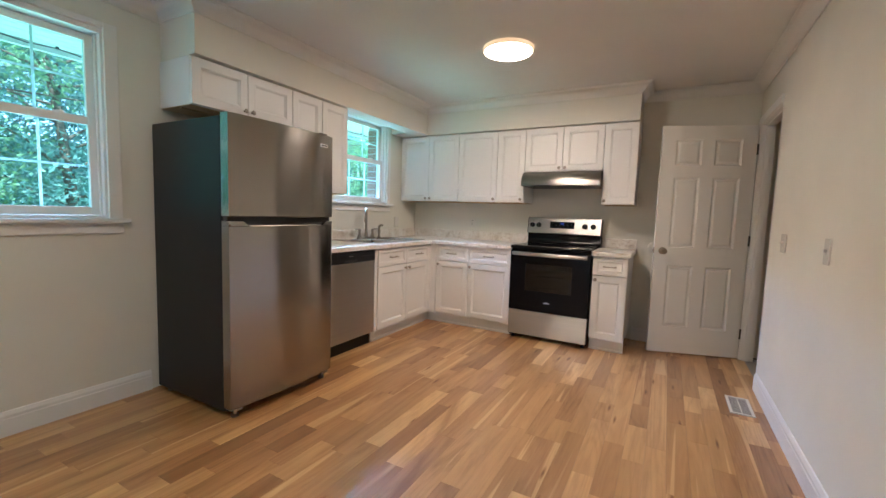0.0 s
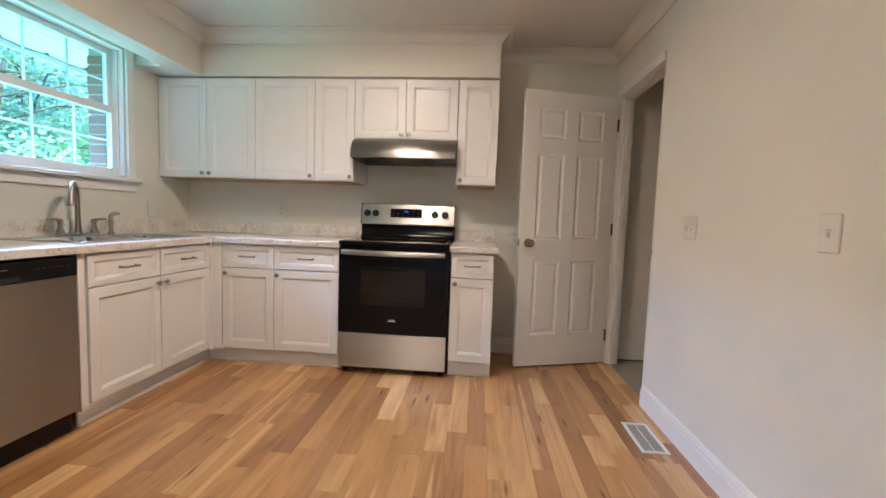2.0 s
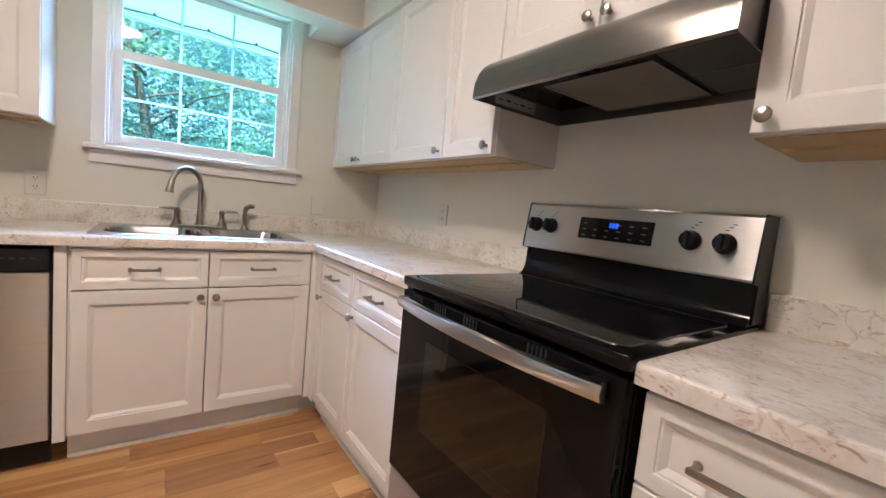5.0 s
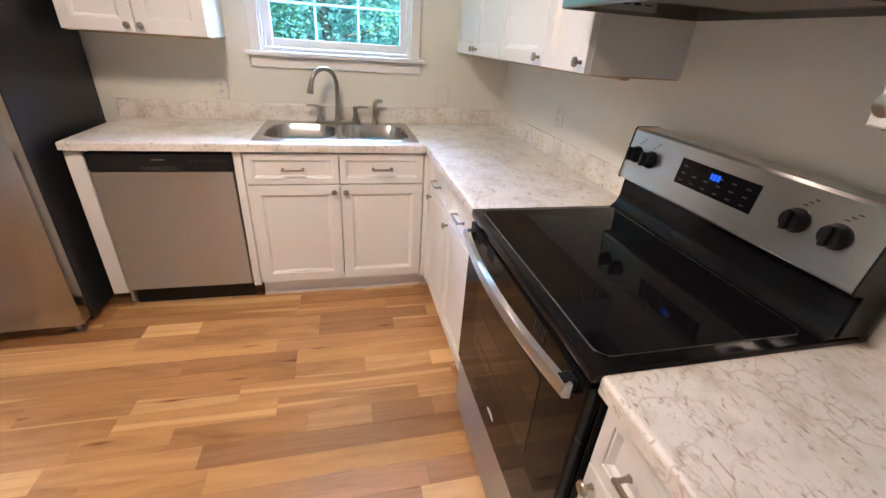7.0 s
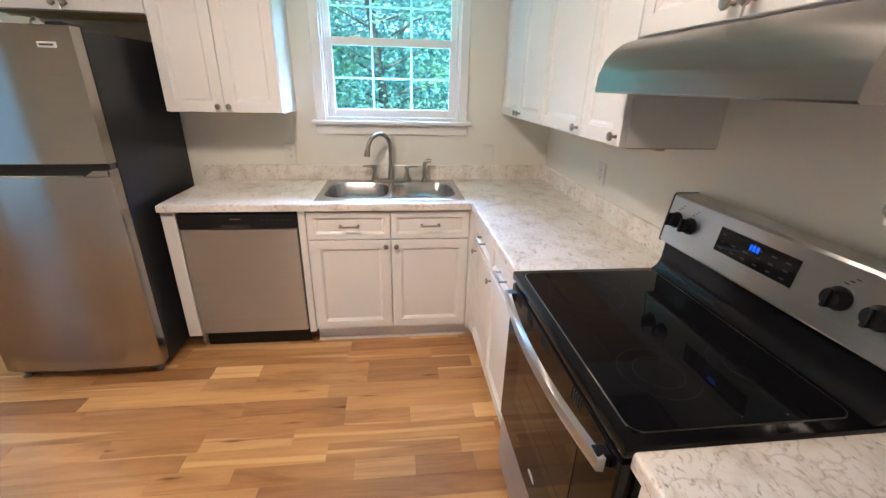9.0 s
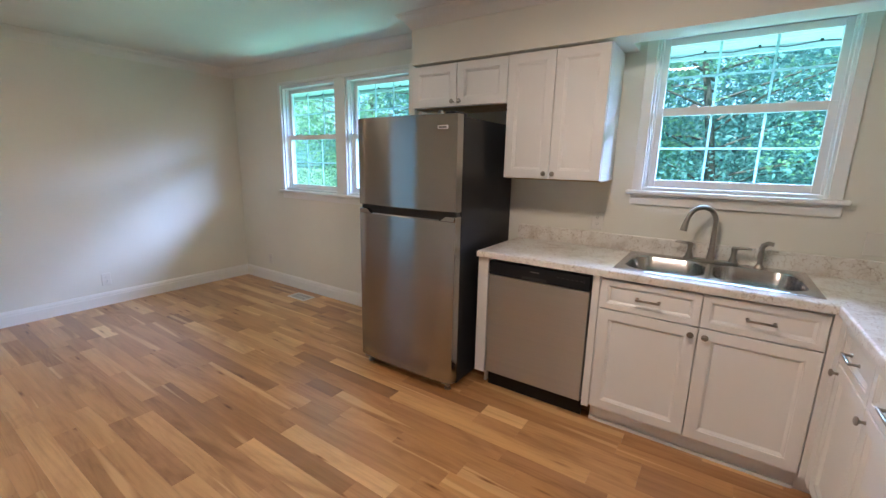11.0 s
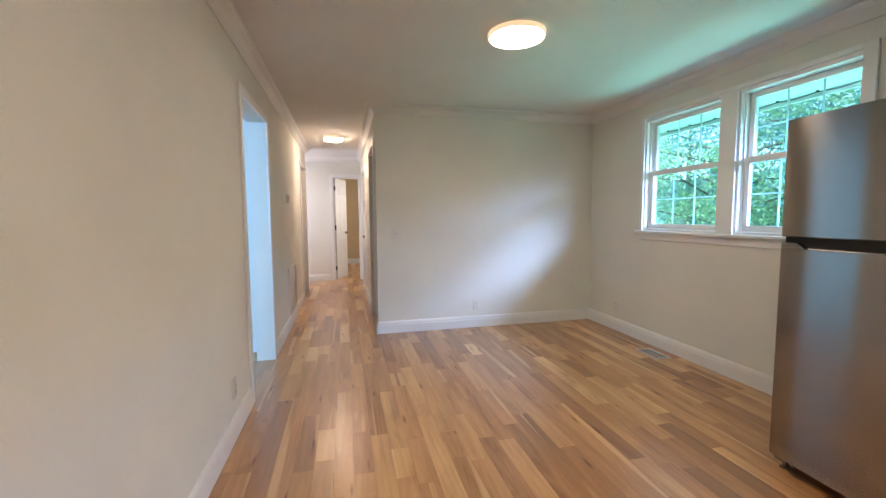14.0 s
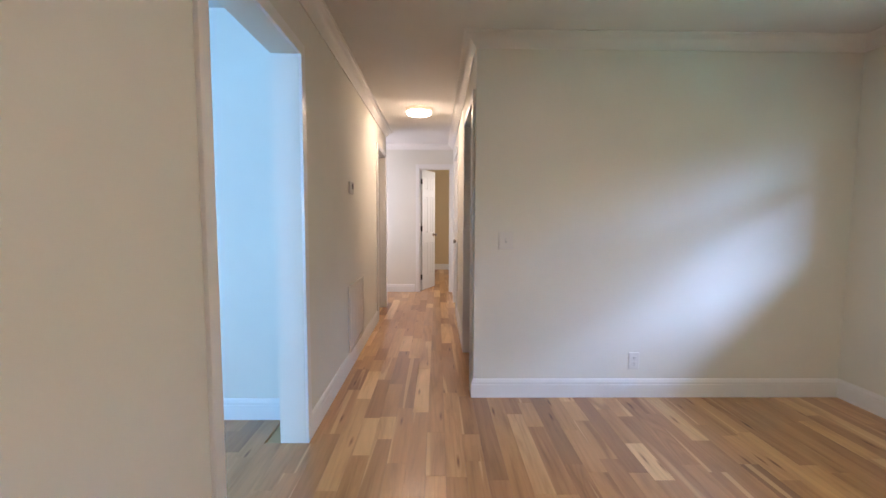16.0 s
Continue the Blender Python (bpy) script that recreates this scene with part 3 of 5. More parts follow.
# ---- doors ----
def panel_door(name, w, h, m, label, knob=True, hinges=True, knob_z=0.93, hinge_x=0.0):
    """A six-panel door: local x from the hinge, z up, faces at y = 0 and y = -0.035."""
    at = m @ Vector((0, 0, 0))
    d = thing(name, at, label, "door", kind="structure")
    th = 0.035
    cols = [0, 0.115 * w / 0.76, w / 2 - 0.05, w / 2 + 0.05, w - 0.115 * w / 0.76, w]
    rows = [0, 0.235, 0.80, 0.965, 1.585, 1.69, 1.915, h] if h > 1.95 else [0, 0.2, 0.7, 0.85, 1.4, 1.5, h - 0.1, h]
    for side in (0, 1):
        bm = bmesh.new()
        face = m if side == 0 else m @ Matrix.Translation((w, -th, 0)) @ Matrix.Rotation(math.pi, 4, "Z")
        for i in range(5):
            for j in range(7):
                x0, x1, z0, z1 = cols[i], cols[i + 1], rows[j], rows[j + 1]
                if i in (1, 3) and j in (1, 3, 5):
                    rings(bm, x0, x1, z0, z1, [(0, -th), (0.006, -th + 0.004), (0.014, -th + 0.008), (0.022, -th + 0.008), (0.036, -th + 0.003), (0.040, -th + 0.003)], face)
                else:
                    rings(bm, x0, x1, z0, z1, [(0, -th)], face)
        bmesh.ops.remove_doubles(bm, verts=bm.verts, dist=0.0003)
        part("panelled_face", bm, DOORP, d)
    bm = bmesh.new()
    ring = [(0, 0), (w, 0), (w, h), (0, h)]
    skin(bm, [[m @ Vector((x, -0.0005, z)) for x, z in ring], [m @ Vector((x, -th + 0.0005, z)) for x, z in ring]], cap=False)
    part("door_edge", bm, DOORP, d)
    if knob:
        for sgn, y in ((1, -th), (-1, 0)):
            bm = bmesh.new()
            turn = Matrix.Rotation(radians(90 * sgn), 4, "X")
            lathe(bm, [(0.0, 0), (0.031, 0), (0.032, 0.004), (0.027, 0.009), (0.012, 0.013), (0.011, 0.028), (0.020, 0.036), (0.027, 0.046), (0.027, 0.056), (0.020, 0.064), (0.001, 0.066)],
                  m @ Matrix.Translation((w - 0.065, y, knob_z)) @ turn, 24)
            part("knob", bm, PEWTER, d, "aged nickel door knob", True)
        part("latch", boxes(((w - 0.001, -th / 2 - 0.012, knob_z - 0.028), (w + 0.002, -th / 2 + 0.012, knob_z + 0.028)), ((w, -th / 2 - 0.006, knob_z - 0.009), (w + 0.011, -th / 2 + 0.006, knob_z + 0.009)), m=m), PEWTER, d)
    if hinges:
        for z in (0.22, h / 2 + 0.03, h - 0.2):
            bm = boxes(((hinge_x - 0.006, -0.006, z - 0.045), (hinge_x + 0.006, 0.008, z + 0.045)), ((hinge_x - 0.002, -th, z - 0.045), (hinge_x + 0.001, 0, z + 0.045)), bev=0.001, m=m)
            part("hinge", bm, HINGE, d)
    return d


def door_pose(hinge, free):
    """Places a door from the plan points of its hinge and of its free edge."""
    d = Vector(free) - Vector(hinge)
    return Matrix.Translation((*hinge, 0.012)) @ Matrix.Rotation(math.atan2(d.y, d.x), 4, "Z")


dk = door_pose((3.520, -0.118), (2.80, -0.348))
panel_door("door_1", 0.752, 2.032, dk, "white six-panel door standing open against the wall")
panel_door("door_2", 0.50, 2.03, door_pose((3.105, YE - 0.10), (2.90, YE - 0.555)), "white panel door standing half open at the passage end")
panel_door("door_3", 0.765, 2.03, Matrix.Translation((XH - 0.05, SIDEDOOR2[0] + 0.018, 0.012)) @ WEST, "white panel door, closed, with a deadbolt", hinges=True)
d4 = panel_door("door_4", 0.70, 2.03, door_pose((X1 + T + 0.012, HALLDOOR[0] + 0.055), (X1 + T + 0.71, HALLDOOR[0] + 0.10)), "white panel door opened into the side room", knob=False, hinges=False)
for z in (0.24, 1.05, 1.84):
    part("hinge", boxes(((X1 + T - 0.034, HALLDOOR[0] + 0.0165, z - 0.045), (X1 + T + 0.012, HALLDOOR[0] + 0.021, z + 0.045)), bev=0.001), HINGE, d4)


# ---- windows ----
def sash(parent, name, y0, y1, z0, z1, x, wide, cols, rows):
    """One sash: frame, pane and its grid of bars."""
    s = part(name, boxes(((x, y0, z0), (x + 0.034, y0 + wide, z1)), ((x, y1 - wide, z0), (x + 0.034, y1, z1)), ((x, y0 + wide, z0), (x + 0.034, y1 - wide, z0 + wide)), ((x, y0 + wide, z1 - wide), (x + 0.034, y1 - wide, z1)), bev=0.003), SASH, parent)
    g = part("pane", boxes(((x + 0.014, y0 + wide - 0.004, z0 + wide - 0.004), (x + 0.018, y1 - wide + 0.004, z1 - wide + 0.004))), GLASS, s, "window glass with the daylight's cyan cast in its tint")
    g.visible_shadow = False
    a, b, c, d = y0 + wide, y1 - wide, z0 + wide, z1 - wide
    for k in range(1, cols):
        y = a + (b - a) * k / cols
        part("bar", boxes(((x + 0.009, y - 0.006, c), (x + 0.0135, y + 0.006, d))), BARVINYL, s)
    for k in range(1, rows):
        z = c + (d - c) * k / rows
        part("bar", boxes(((x + 0.0085, a, z - 0.006), (x + 0.0138, b, z + 0.006))), BARVINYL, s)
    return s


def hung_window(name, hole, label, mid):
    y0, y1, z0, z1 = hole
    w = thing(name, (0, (y0 + y1) / 2, z0), label, "window", kind="structure")
    part("window_frame", boxes(((-0.135, y0, z0), (-0.004, y0 + 0.022, z1)), ((-0.135, y1 - 0.022, z0), (-0.004, y1, z1)), ((-0.135, y0 + 0.022, z0), (-0.004, y1 - 0.022, z0 + 0.018)), ((-0.135, y0 + 0.022, z1 - 0.03), (-0.004, y1 - 0.022, z1)),
                                ((-0.050, y0 + 0.022, z0 + 0.018), (-0.036, y0 + 0.034, z1 - 0.03)), ((-0.050, y1 - 0.034, z0 + 0.018), (-0.036, y1 - 0.022, z1 - 0.03)), bev=0.002), SASH, w)
    sash(w, "upper_sash", y0 + 0.024, y1 - 0.024, mid - 0.018, z1 - 0.032, -0.118, 0.038, 3, 2)
    low = sash(w, "lower_sash", y0 + 0.024, y1 - 0.024, z0 + 0.02, mid + 0.022, -0.082, 0.046, 3, 2)
    for f in (0.25, 0.75):
        y = y0 + (y1 - y0) * f
        part("sash_lock", boxes(((-0.080, y - 0.025, mid + 0.022), (-0.056, y + 0.025, mid + 0.030)), ((-0.074, y - 0.008, mid + 0.030), (-0.062, y + 0.02, mid + 0.036)), bev=0.002), SASH, low)
    return w


hung_window("window_1", KW, "white double-hung window with a grid over the sink", 1.765)
hung_window("window_2", DW1, "white double-hung window at the dining end", 1.672)
hung_window("window_3", DW2, "white double-hung window beside the refrigerator", 1.672)


def window_trim(name, y0, y1, z0, z1, mullions=(), stool=0.055, side=0.066, far=0.066):
    """Flat casings, stool and apron round one or more windows."""
    t = thing(name, (0, y0, z0), "white window casing with stool and apron", "window trim", kind="structure")
    part("side_casing", boxes(((0, y0 - side, z0), (0.018, y0 + 0.006, z1 + side)), bev=0.003), TRIM, t)
    part("side_casing", boxes(((0, y1 - 0.006, z0), (0.018, y1 + far, z1 + side)), bev=0.003), TRIM, t)
    for a, b in mullions:
        part("mullion", boxes(((0, a, z0), (0.018, b, z1)), bev=0.003), TRIM, t)
    part("head_casing", boxes(((0, y0 + 0.006, z1), (0.018, y1 - 0.006, z1 + side)), bev=0.003), TRIM, t)
    part("stool", boxes(((-0.03, y0 - side - 0.028, z0 - 0.024), (stool, y1 + far + 0.028, z0)), bev=0.006), TRIM, t)
    part("apron", boxes(((0, y0 - side - 0.006, z0 - 0.088), (0.017, y1 + far + 0.006, z0 - 0.024)), bev=0.004), TRIM, t)
    return t


window_trim("window_trim", KW[0] + 0.004, KW[1] - 0.004, KW[2], KW[3] - 0.012, side=0.05, far=0.05)
window_trim("window_trim", DW1[0] + 0.004, DW2[1] - 0.004, DW1[2], DW1[3], [(DW1[1] - 0.006, DW2[0] + 0.006)], side=0.032, far=0.062)


# ---- kitchen cabinets ----
def front_panel(name, parent, m, x0, x1, z0, z1, y, frame=0.052):
    """A cabinet door or drawer front with a bevelled recessed panel; its back lies at y."""
    t = 0.02
    bm = bmesh.new()
    rings(bm, x0, x1, z0, z1, [(0, y), (0, y - t + 0.002), (0.002, y - t), (frame, y - t), (frame + 0.001, y - t + 0.004), (frame + 0.005, y - t + 0.004), (frame + 0.015, y - t + 0.011), (frame + 0.016, y - t + 0.012)], m, back=True)
    return part(name, bm, CABINET, parent)


def knob(parent, m, x, y, z):
    bm = lathe(bmesh.new(), [(0.0005, 0), (0.007, 0), (0.0055, 0.004), (0.005, 0.012), (0.008, 0.016), (0.0145, 0.019), (0.0155, 0.023), (0.013, 0.027), (0.006, 0.029), (0.0005, 0.0295)],
               m @ Matrix.Translation((x, y, z)) @ Matrix.Rotation(radians(90), 4, "X"), 18)
    return part("knob", bm, NICKEL, parent, "brushed nickel knob", True)


def bar_pull(parent, m, x, y, z, half=0.055):
    bm = bmesh.new()
    for s in (-1, 1):
        lathe(bm, [(0.0005, 0), (0.008, 0), (0.006, 0.004), (0.005, 0.010), (0.0052, 0.027), (0.0005, 0.028)], m @ Matrix.Translation((x + s * (half - 0.006), y, z)) @ Matrix.Rotation(radians(90), 4, "X"), 12)
    box(bm, (x - half, y - 0.033, z - 0.0055), (x + half, y - 0.024, z + 0.0055), 0.003, m=m)
    return part("pull", bm, NICKEL, parent, "brushed nickel bar pull", True)


def cabinet(m, x0, x1, z0, z1, depth, fronts, label, base=False, ends=(0, 0)):
    """A cabinet unit: open-bottomed carcass, toe kick for a base unit, and its fronts.
    fronts: (kind, x0, x1, z0, z1, pull kind, pull x, pull z)."""
    c = thing("base_cabinet" if base else "wall_cabinet", m @ Vector(((x0 + x1) / 2, -depth / 2, 0 if base else z0)), label, "cabinet", "kitchen base cabinets" if base else "kitchen wall cabinets")
    t = 0.016
    zb = z0
    part("side_panel", boxes(((x0, -depth, zb), (x0 + t, -0.002, z1)), m=m), CABINET, c)
    part("side_panel", boxes(((x1 - t, -depth, zb), (x1, -0.002, z1)), m=m), CABINET, c)
    if base:
        part("top_rail", boxes(((x0 + t, -depth, z1 - 0.02), (x1 - t, -depth + 0.018, z1)), m=m), CABINET, c)
    else:
        part("top_panel", boxes(((x0 + t, -depth, z1 - t), (x1 - t, -0.002, z1)), m=m), CABINET, c)
    part("back_panel", boxes(((x0 + t, -0.012, zb + 0.02), (x1 - t, -0.002, z1 - t)), m=m), CABINET, c)
    part("bottom_rail", boxes(((x0 + t, -depth, zb), (x1 - t, -depth + 0.018, zb + 0.03)), m=m), CABINET, c)
    if base:
        part("bottom_panel", boxes(((x0 + t, -depth + 0.018, zb + 0.004), (x1 - t, -0.012, zb + 0.028)), m=m), CABINET, c)
    else:
        part("bottom_panel", boxes(((x0 + 0.003, -depth + 0.012, zb - 0.004), (x1 - 0.003, -0.004, zb - 0.0005)), m=m), PLYWOOD, c, "raw plywood underside")
        part("rail", boxes(((x0 + 0.02, -depth * 0.62, zb - 0.012), (x1 - 0.02, -depth * 0.62 + 0.03, zb - 0.004)), m=m), PLYWOOD, c)
    if base:
        part("toe_kick", boxes(((x0, -depth + 0.045, 0), (x1, -depth + 0.06, zb)), m=m), CABINET, c)
        part("shoe_strip", boxes(((x0, -depth + 0.032, 0), (x1, -depth + 0.045, 0.018)), bev=0.003, m=m), TRIM, c)
    for kind, a, b, z, w, pull, px, pz in fronts:
        f = front_panel(kind, c, m, a, b, z, w, -depth - 0.001, 0.030 if kind == "drawer_front" else 0.052)
        if pull == "knob":
            knob(f, m, px, -depth - 0.021, pz)
        elif pull == "bar":
            bar_pull(f, m, px, -depth - 0.021, pz)
    return c


UZ0, UZ1, UD = 1.352, 2.104, 0.325
g = 0.0022


def uppers(m, x0, x1, z0, doors, label):
    fr = []
    for a, b, side in doors:
        fr.append(("door", a + g, b - g, z0 + 0.002, UZ1 - 0.004, "knob", b - 0.028 if side == "r" else a + 0.028, z0 + 0.032))
    cabinet(m, x0, x1, z0, UZ1, UD, fr, label)


uppers(NORTH, 0.004, 0.784, UZ0, [(0.004, 0.394, "r"), (0.394, 0.784, "l")], "white two-door wall cabinet in the corner")
uppers(NORTH, 0.785, 1.248, UZ0, [(0.785, 1.248, "r")], "white single-door wall cabinet with nickel knob")
uppers(NORTH, 1.249, 1.553, UZ0, [(1.249, 1.553, "r")], "narrow white wall cabinet beside the hood")
uppers(NORTH, 1.554, 2.318, 1.668, [(1.554, 1.936, "r"), (1.936, 2.318, "l")], "short white two-door cabinet above the range hood")
uppers(NORTH, 2.320, 2.612, UZ0 - 0.004, [(2.320, 2.612, "l")], "narrow white wall cabinet beside the door")
uppers(WEST, -3.04, -2.288, 1.82, [(-3.04, -2.664, "r"), (-2.664, -2.288, "l")], "short white two-door cabinet above the refrigerator")
uppers(WEST, -2.286, -1.678, UZ0 + 0.004, [(-2.286, -1.982, "r"), (-1.982, -1.678, "l")], "white two-door wall cabinet beside the window")
BD, BZ0, BZ1 = 0.595, 0.112, 0.874


def base_unit(m, x0, x1, doors, label):
    fr = []
    for a, b, side in doors:
        fr.append(("drawer_front", a + g, b - g, 0.702, 0.862, "bar", (a + b) / 2, 0.783))
        fr.append(("door", a + g, b - g, BZ0 + 0.006, 0.696, "knob", b - 0.03 if side == "r" else a + 0.03, 0.660))
    return cabinet(m, x0, x1, BZ0, BZ1, BD, fr, label, True)


base_unit(NORTH, 0.684, 1.071, [(0.690, 1.071, "l")], "white base cabinet with drawer in the corner run")
base_unit(NORTH, 1.072, 1.545, [(1.072, 1.543, "l")], "white base cabinet with drawer next to the range")
base_unit(NORTH, 2.322, 2.616, [(2.324, 2.614, "l")], "narrow white base cabinet between range and door")
base_unit(WEST, -1.560, -0.640, [(-1.552, -1.094, "r"), (-1.094, -0.644, "l")], "white two-door sink base cabinet")
tagged(part("corner_filler", boxes(((0.596, -0.640, 0.1), (0.616, -0.60, BZ1)), ((0.616, -0.616, 0.1), (0.684, -0.596, BZ1)), ((0.535, -0.64, 0), (0.55, -0.535, 0.112)), ((0.55, -0.55, 0), (0.684, -0.535, 0.112)), bev=0.001), CABINET), "white filler strip in the cabinet corner", "filler strip")
tagged(part("end_panel", boxes(((0.02, -2.298, 0.10), (0.612, -2.228, BZ1)), ((0.02, -2.262, 0.0), (0.54, -2.244, 0.1005)), bev=0.002), CABINET), "white end panel closing the dishwasher bay", "end panel")
tagged(part("filler_strip", boxes(((0.56, -1.598, 0.1), (0.612, -1.561, BZ1)), bev=0.001), CABINET), "white filler strip beside the dishwasher", "filler strip")

# ---- countertop ----
SINK = (0.085, 0.545, -1.475, -0.705)   # cut-out


def slab(cells, z0, z1, front):
    """A slab over rectangular cells, its front edges rounded over."""
    bm = bmesh.new()
    cache = {}

    def vert(x, y):
        key = (round(x, 4), round(y, 4))
        if key not in cache:
            cache[key] = bm.verts.new((x, y, z1))
        return cache[key]

    for x0, y0, x1, y1 in cells:
        bm.faces.new((vert(x0, y0), vert(x1, y0), vert(x1, y1), vert(x0, y1)))
    got = bmesh.ops.extrude_face_region(bm, geom=list(bm.faces))
    low = [v for v in got["geom"] if isinstance(v, bmesh.types.BMVert)]
    bmesh.ops.translate(bm, verts=low, vec=(0, 0, z0 - z1))
    bmesh.ops.recalc_face_normals(bm, faces=bm.faces)
    es = [e for e in bm.edges if all(abs(v.co.z - z1) < 1e-5 for v in e.verts) and front((e.verts[0].co + e.verts[1].co) / 2) and len({f.normal.z > 0.5 for f in e.link_faces}) > 1]
    bmesh.ops.bevel(bm, geom=es, offset=0.009, segments=3, profile=0.5, affect="EDGES")
    return bm


CX = 0.636
xs, ys = [0, SINK[0], SINK[1], CX], [-2.300, SINK[2], SINK[3], -CX, 0]
cells = [(xs[i], ys[j], xs[i + 1], ys[j + 1]) for i in range(3) for j in range(4) if not (i == 1 and j == 1)]
cells.append((CX, -CX, 1.549, 0))
ct = thing("countertop", (0.3, -1, 0.876), "pale marble-pattern laminate countertop with brown veins", "countertop")
part("top", slab(cells, 0.876, 0.914, lambda p: p.x > CX - 0.01 and p.y < -CX + 0.01 or p.y < -2.29), MARBLE, ct)
part("backsplash", boxes(((0.001, -2.298, 0.914), (0.020, -0.001, 1.012)), bev=0.003), MARBLE, ct)
part("backsplash", boxes(((0.020, -0.020, 0.914), (1.549, -0.001, 1.012)), bev=0.003), MARBLE, ct)
ct = thing("countertop", (2.47, -0.3, 0.876), "short marble-pattern laminate countertop beside the range", "countertop")
part("top", slab([(2.313, -CX, 2.636, 0)], 0.876, 0.914, lambda p: p.y < -CX + 0.01 or p.x > 2.63), MARBLE, ct)
part("backsplash", boxes(((2.313, -0.020, 0.914), (2.636, -0.001, 1.012)), bev=0.003), MARBLE, ct)


# ---- sink and tap ----
def rounded(x0, x1, y0, y1, r, z, seg=6):
    out = []
    for cx, cy, a0 in ((x1 - r, y1 - r, 0), (x0 + r, y1 - r, 90), (x0 + r, y0 + r, 180), (x1 - r, y0 + r, 270)):
        for k in range(seg + 1):
            a = radians(a0 + 90 * k / seg)
            out.append((cx + r * math.cos(a), cy + r * math.sin(a), z))
    return out


sk = thing("sink", (0.31, -1.09, 0.914), "double-bowl stainless steel drop-in sink", "sink")
sx0, sx1, sy0, sy1 = 0.045, 0.572, -1.512, -0.668
bowls = [(0.135, 0.528, -1.478, -1.106), (0.135, 0.528, -1.074, -0.702)]
bm = bmesh.new()
# the flat deck around the bowls, as cells between their outlines
ox, oy = [sx0 + 0.006, 0.135, 0.528, sx1 - 0.006], [sy0 + 0.006, -1.478, -1.106, -1.074, -0.702, sy1 - 0.006]
for i in range(3):
    for j in range(5):
        if i == 1 and j in (1, 3):
            continue
        q = [(ox[i], oy[j]), (ox[i + 1], oy[j]), (ox[i + 1], oy[j + 1]), (ox[i], oy[j + 1])]
        bm.faces.new([bm.verts.new((x, y, 0.9205)) for x, y in q])
bmesh.ops.remove_doubles(bm, verts=bm.verts, dist=0.0002)
outer = [(sx0, sy0), (sx1, sy0), (sx1, sy1), (sx0, sy1)]
inner = [(sx0 + 0.006, sy0 + 0.006), (sx1 - 0.006, sy0 + 0.006), (sx1 - 0.006, sy1 - 0.006), (sx0 + 0.006, sy1 - 0.006)]
skin(bm, [[(x, y, 0.9146) for x, y in outer], [(x, y, 0.919) for x, y in outer], [(x, y, 0.9205) for x, y in inner]], cap=False)
part("deck", bm, STEEL_SINK, sk)
for bx0, bx1, by0, by1 in bowls:
    bm = bmesh.new()
    # corner fillets between the square deck hole and the round-cornered bowl
    top = rounded(bx0, bx1, by0, by1, 0.105, 0.9205)
    corner = [(bx1, by1), (bx0, by1), (bx0, by0), (bx1, by0)]
    for k in range(4):
        hub = bm.verts.new((*corner[k], 0.9205))
        arc = [bm.verts.new(p) for p in top[k * 7:k * 7 + 7]]
        for a, b in zip(arc, arc[1:]):
            bm.faces.new((hub, b, a))
    loops = [top] + [rounded(bx0 + d, bx1 - d, by0 + d, by1 - d, r, z) for d, r, z in ((0.006, 0.102, 0.914), (0.014, 0.098, 0.840), (0.022, 0.095, 0.808), (0.036, 0.088, 0.782),
                                                                                      (0.056, 0.074, 0.764), (0.080, 0.058, 0.755), (0.105, 0.040, 0.752))]
    rows = skin(bm, loops, cap=False)
    bm.faces.new(rows[-1])
    bowl = part("bowl", bm, STEEL_SINK, sk, smooth=True)
    cx, cy = (bx0 + bx1) / 2, (by0 + by1) / 2
    part("drain", lathe(bmesh.new(), [(0.001, 0), (0.02, 0), (0.03, 0.001), (0.042, 0.004), (0.044, 0.002), (0.044, 0)], Matrix.Translation((cx, cy, 0.753)), 24), NICKEL, bowl, "", True)

fx, fy = 0.088, -1.092
tap = thing("tap", (fx, fy, 0.921), "brushed nickel gooseneck kitchen tap with two levers", "tap")
bm = bmesh.new()
skin(bm, [rounded(fx - 0.026, fx + 0.026, fy - 0.135, fy + 0.135, 0.025, 0.921), rounded(fx - 0.026, fx + 0.026, fy - 0.135, fy + 0.135, 0.025, 0.930), rounded(fx - 0.021, fx + 0.021, fy - 0.130, fy + 0.130, 0.02, 0.935)])
part("base_plate", bm, NICKEL, tap, "", True)
ang = radians(-52)
dx, dy = math.cos(ang), math.sin(ang)
neck = [(fx, fy, 0.93), (fx, fy, 0.95), (fx, fy, 1.0), (fx, fy, 1.06), (fx, fy, 1.12), (fx, fy, 1.142)]
R = 0.086
neck += [(fx + dx * R * (1 - math.cos(a)), fy + dy * R * (1 - math.cos(a)), 1.142 + R * math.sin(a)) for a in (radians(k * 13) for k in range(1, 14))]
tip = Vector(neck[-1])
part("spout", tube(bmesh.new(), neck, [0.024, 0.019, 0.0145, 0.013] + [0.0125] * (len(neck) - 4), 16), NICKEL, tap, "", True)
part("nozzle", tube(bmesh.new(), [tip + Vector((0, 0, 0.006)), tip + Vector((dx * 0.006, dy * 0.006, -0.02)), tip + Vector((dx * 0.012, dy * 0.012, -0.045)), tip + Vector((dx * 0.014, dy * 0.014, -0.06))], [0.013, 0.015, 0.018, 0.019], 16), NICKEL, tap, "", True)
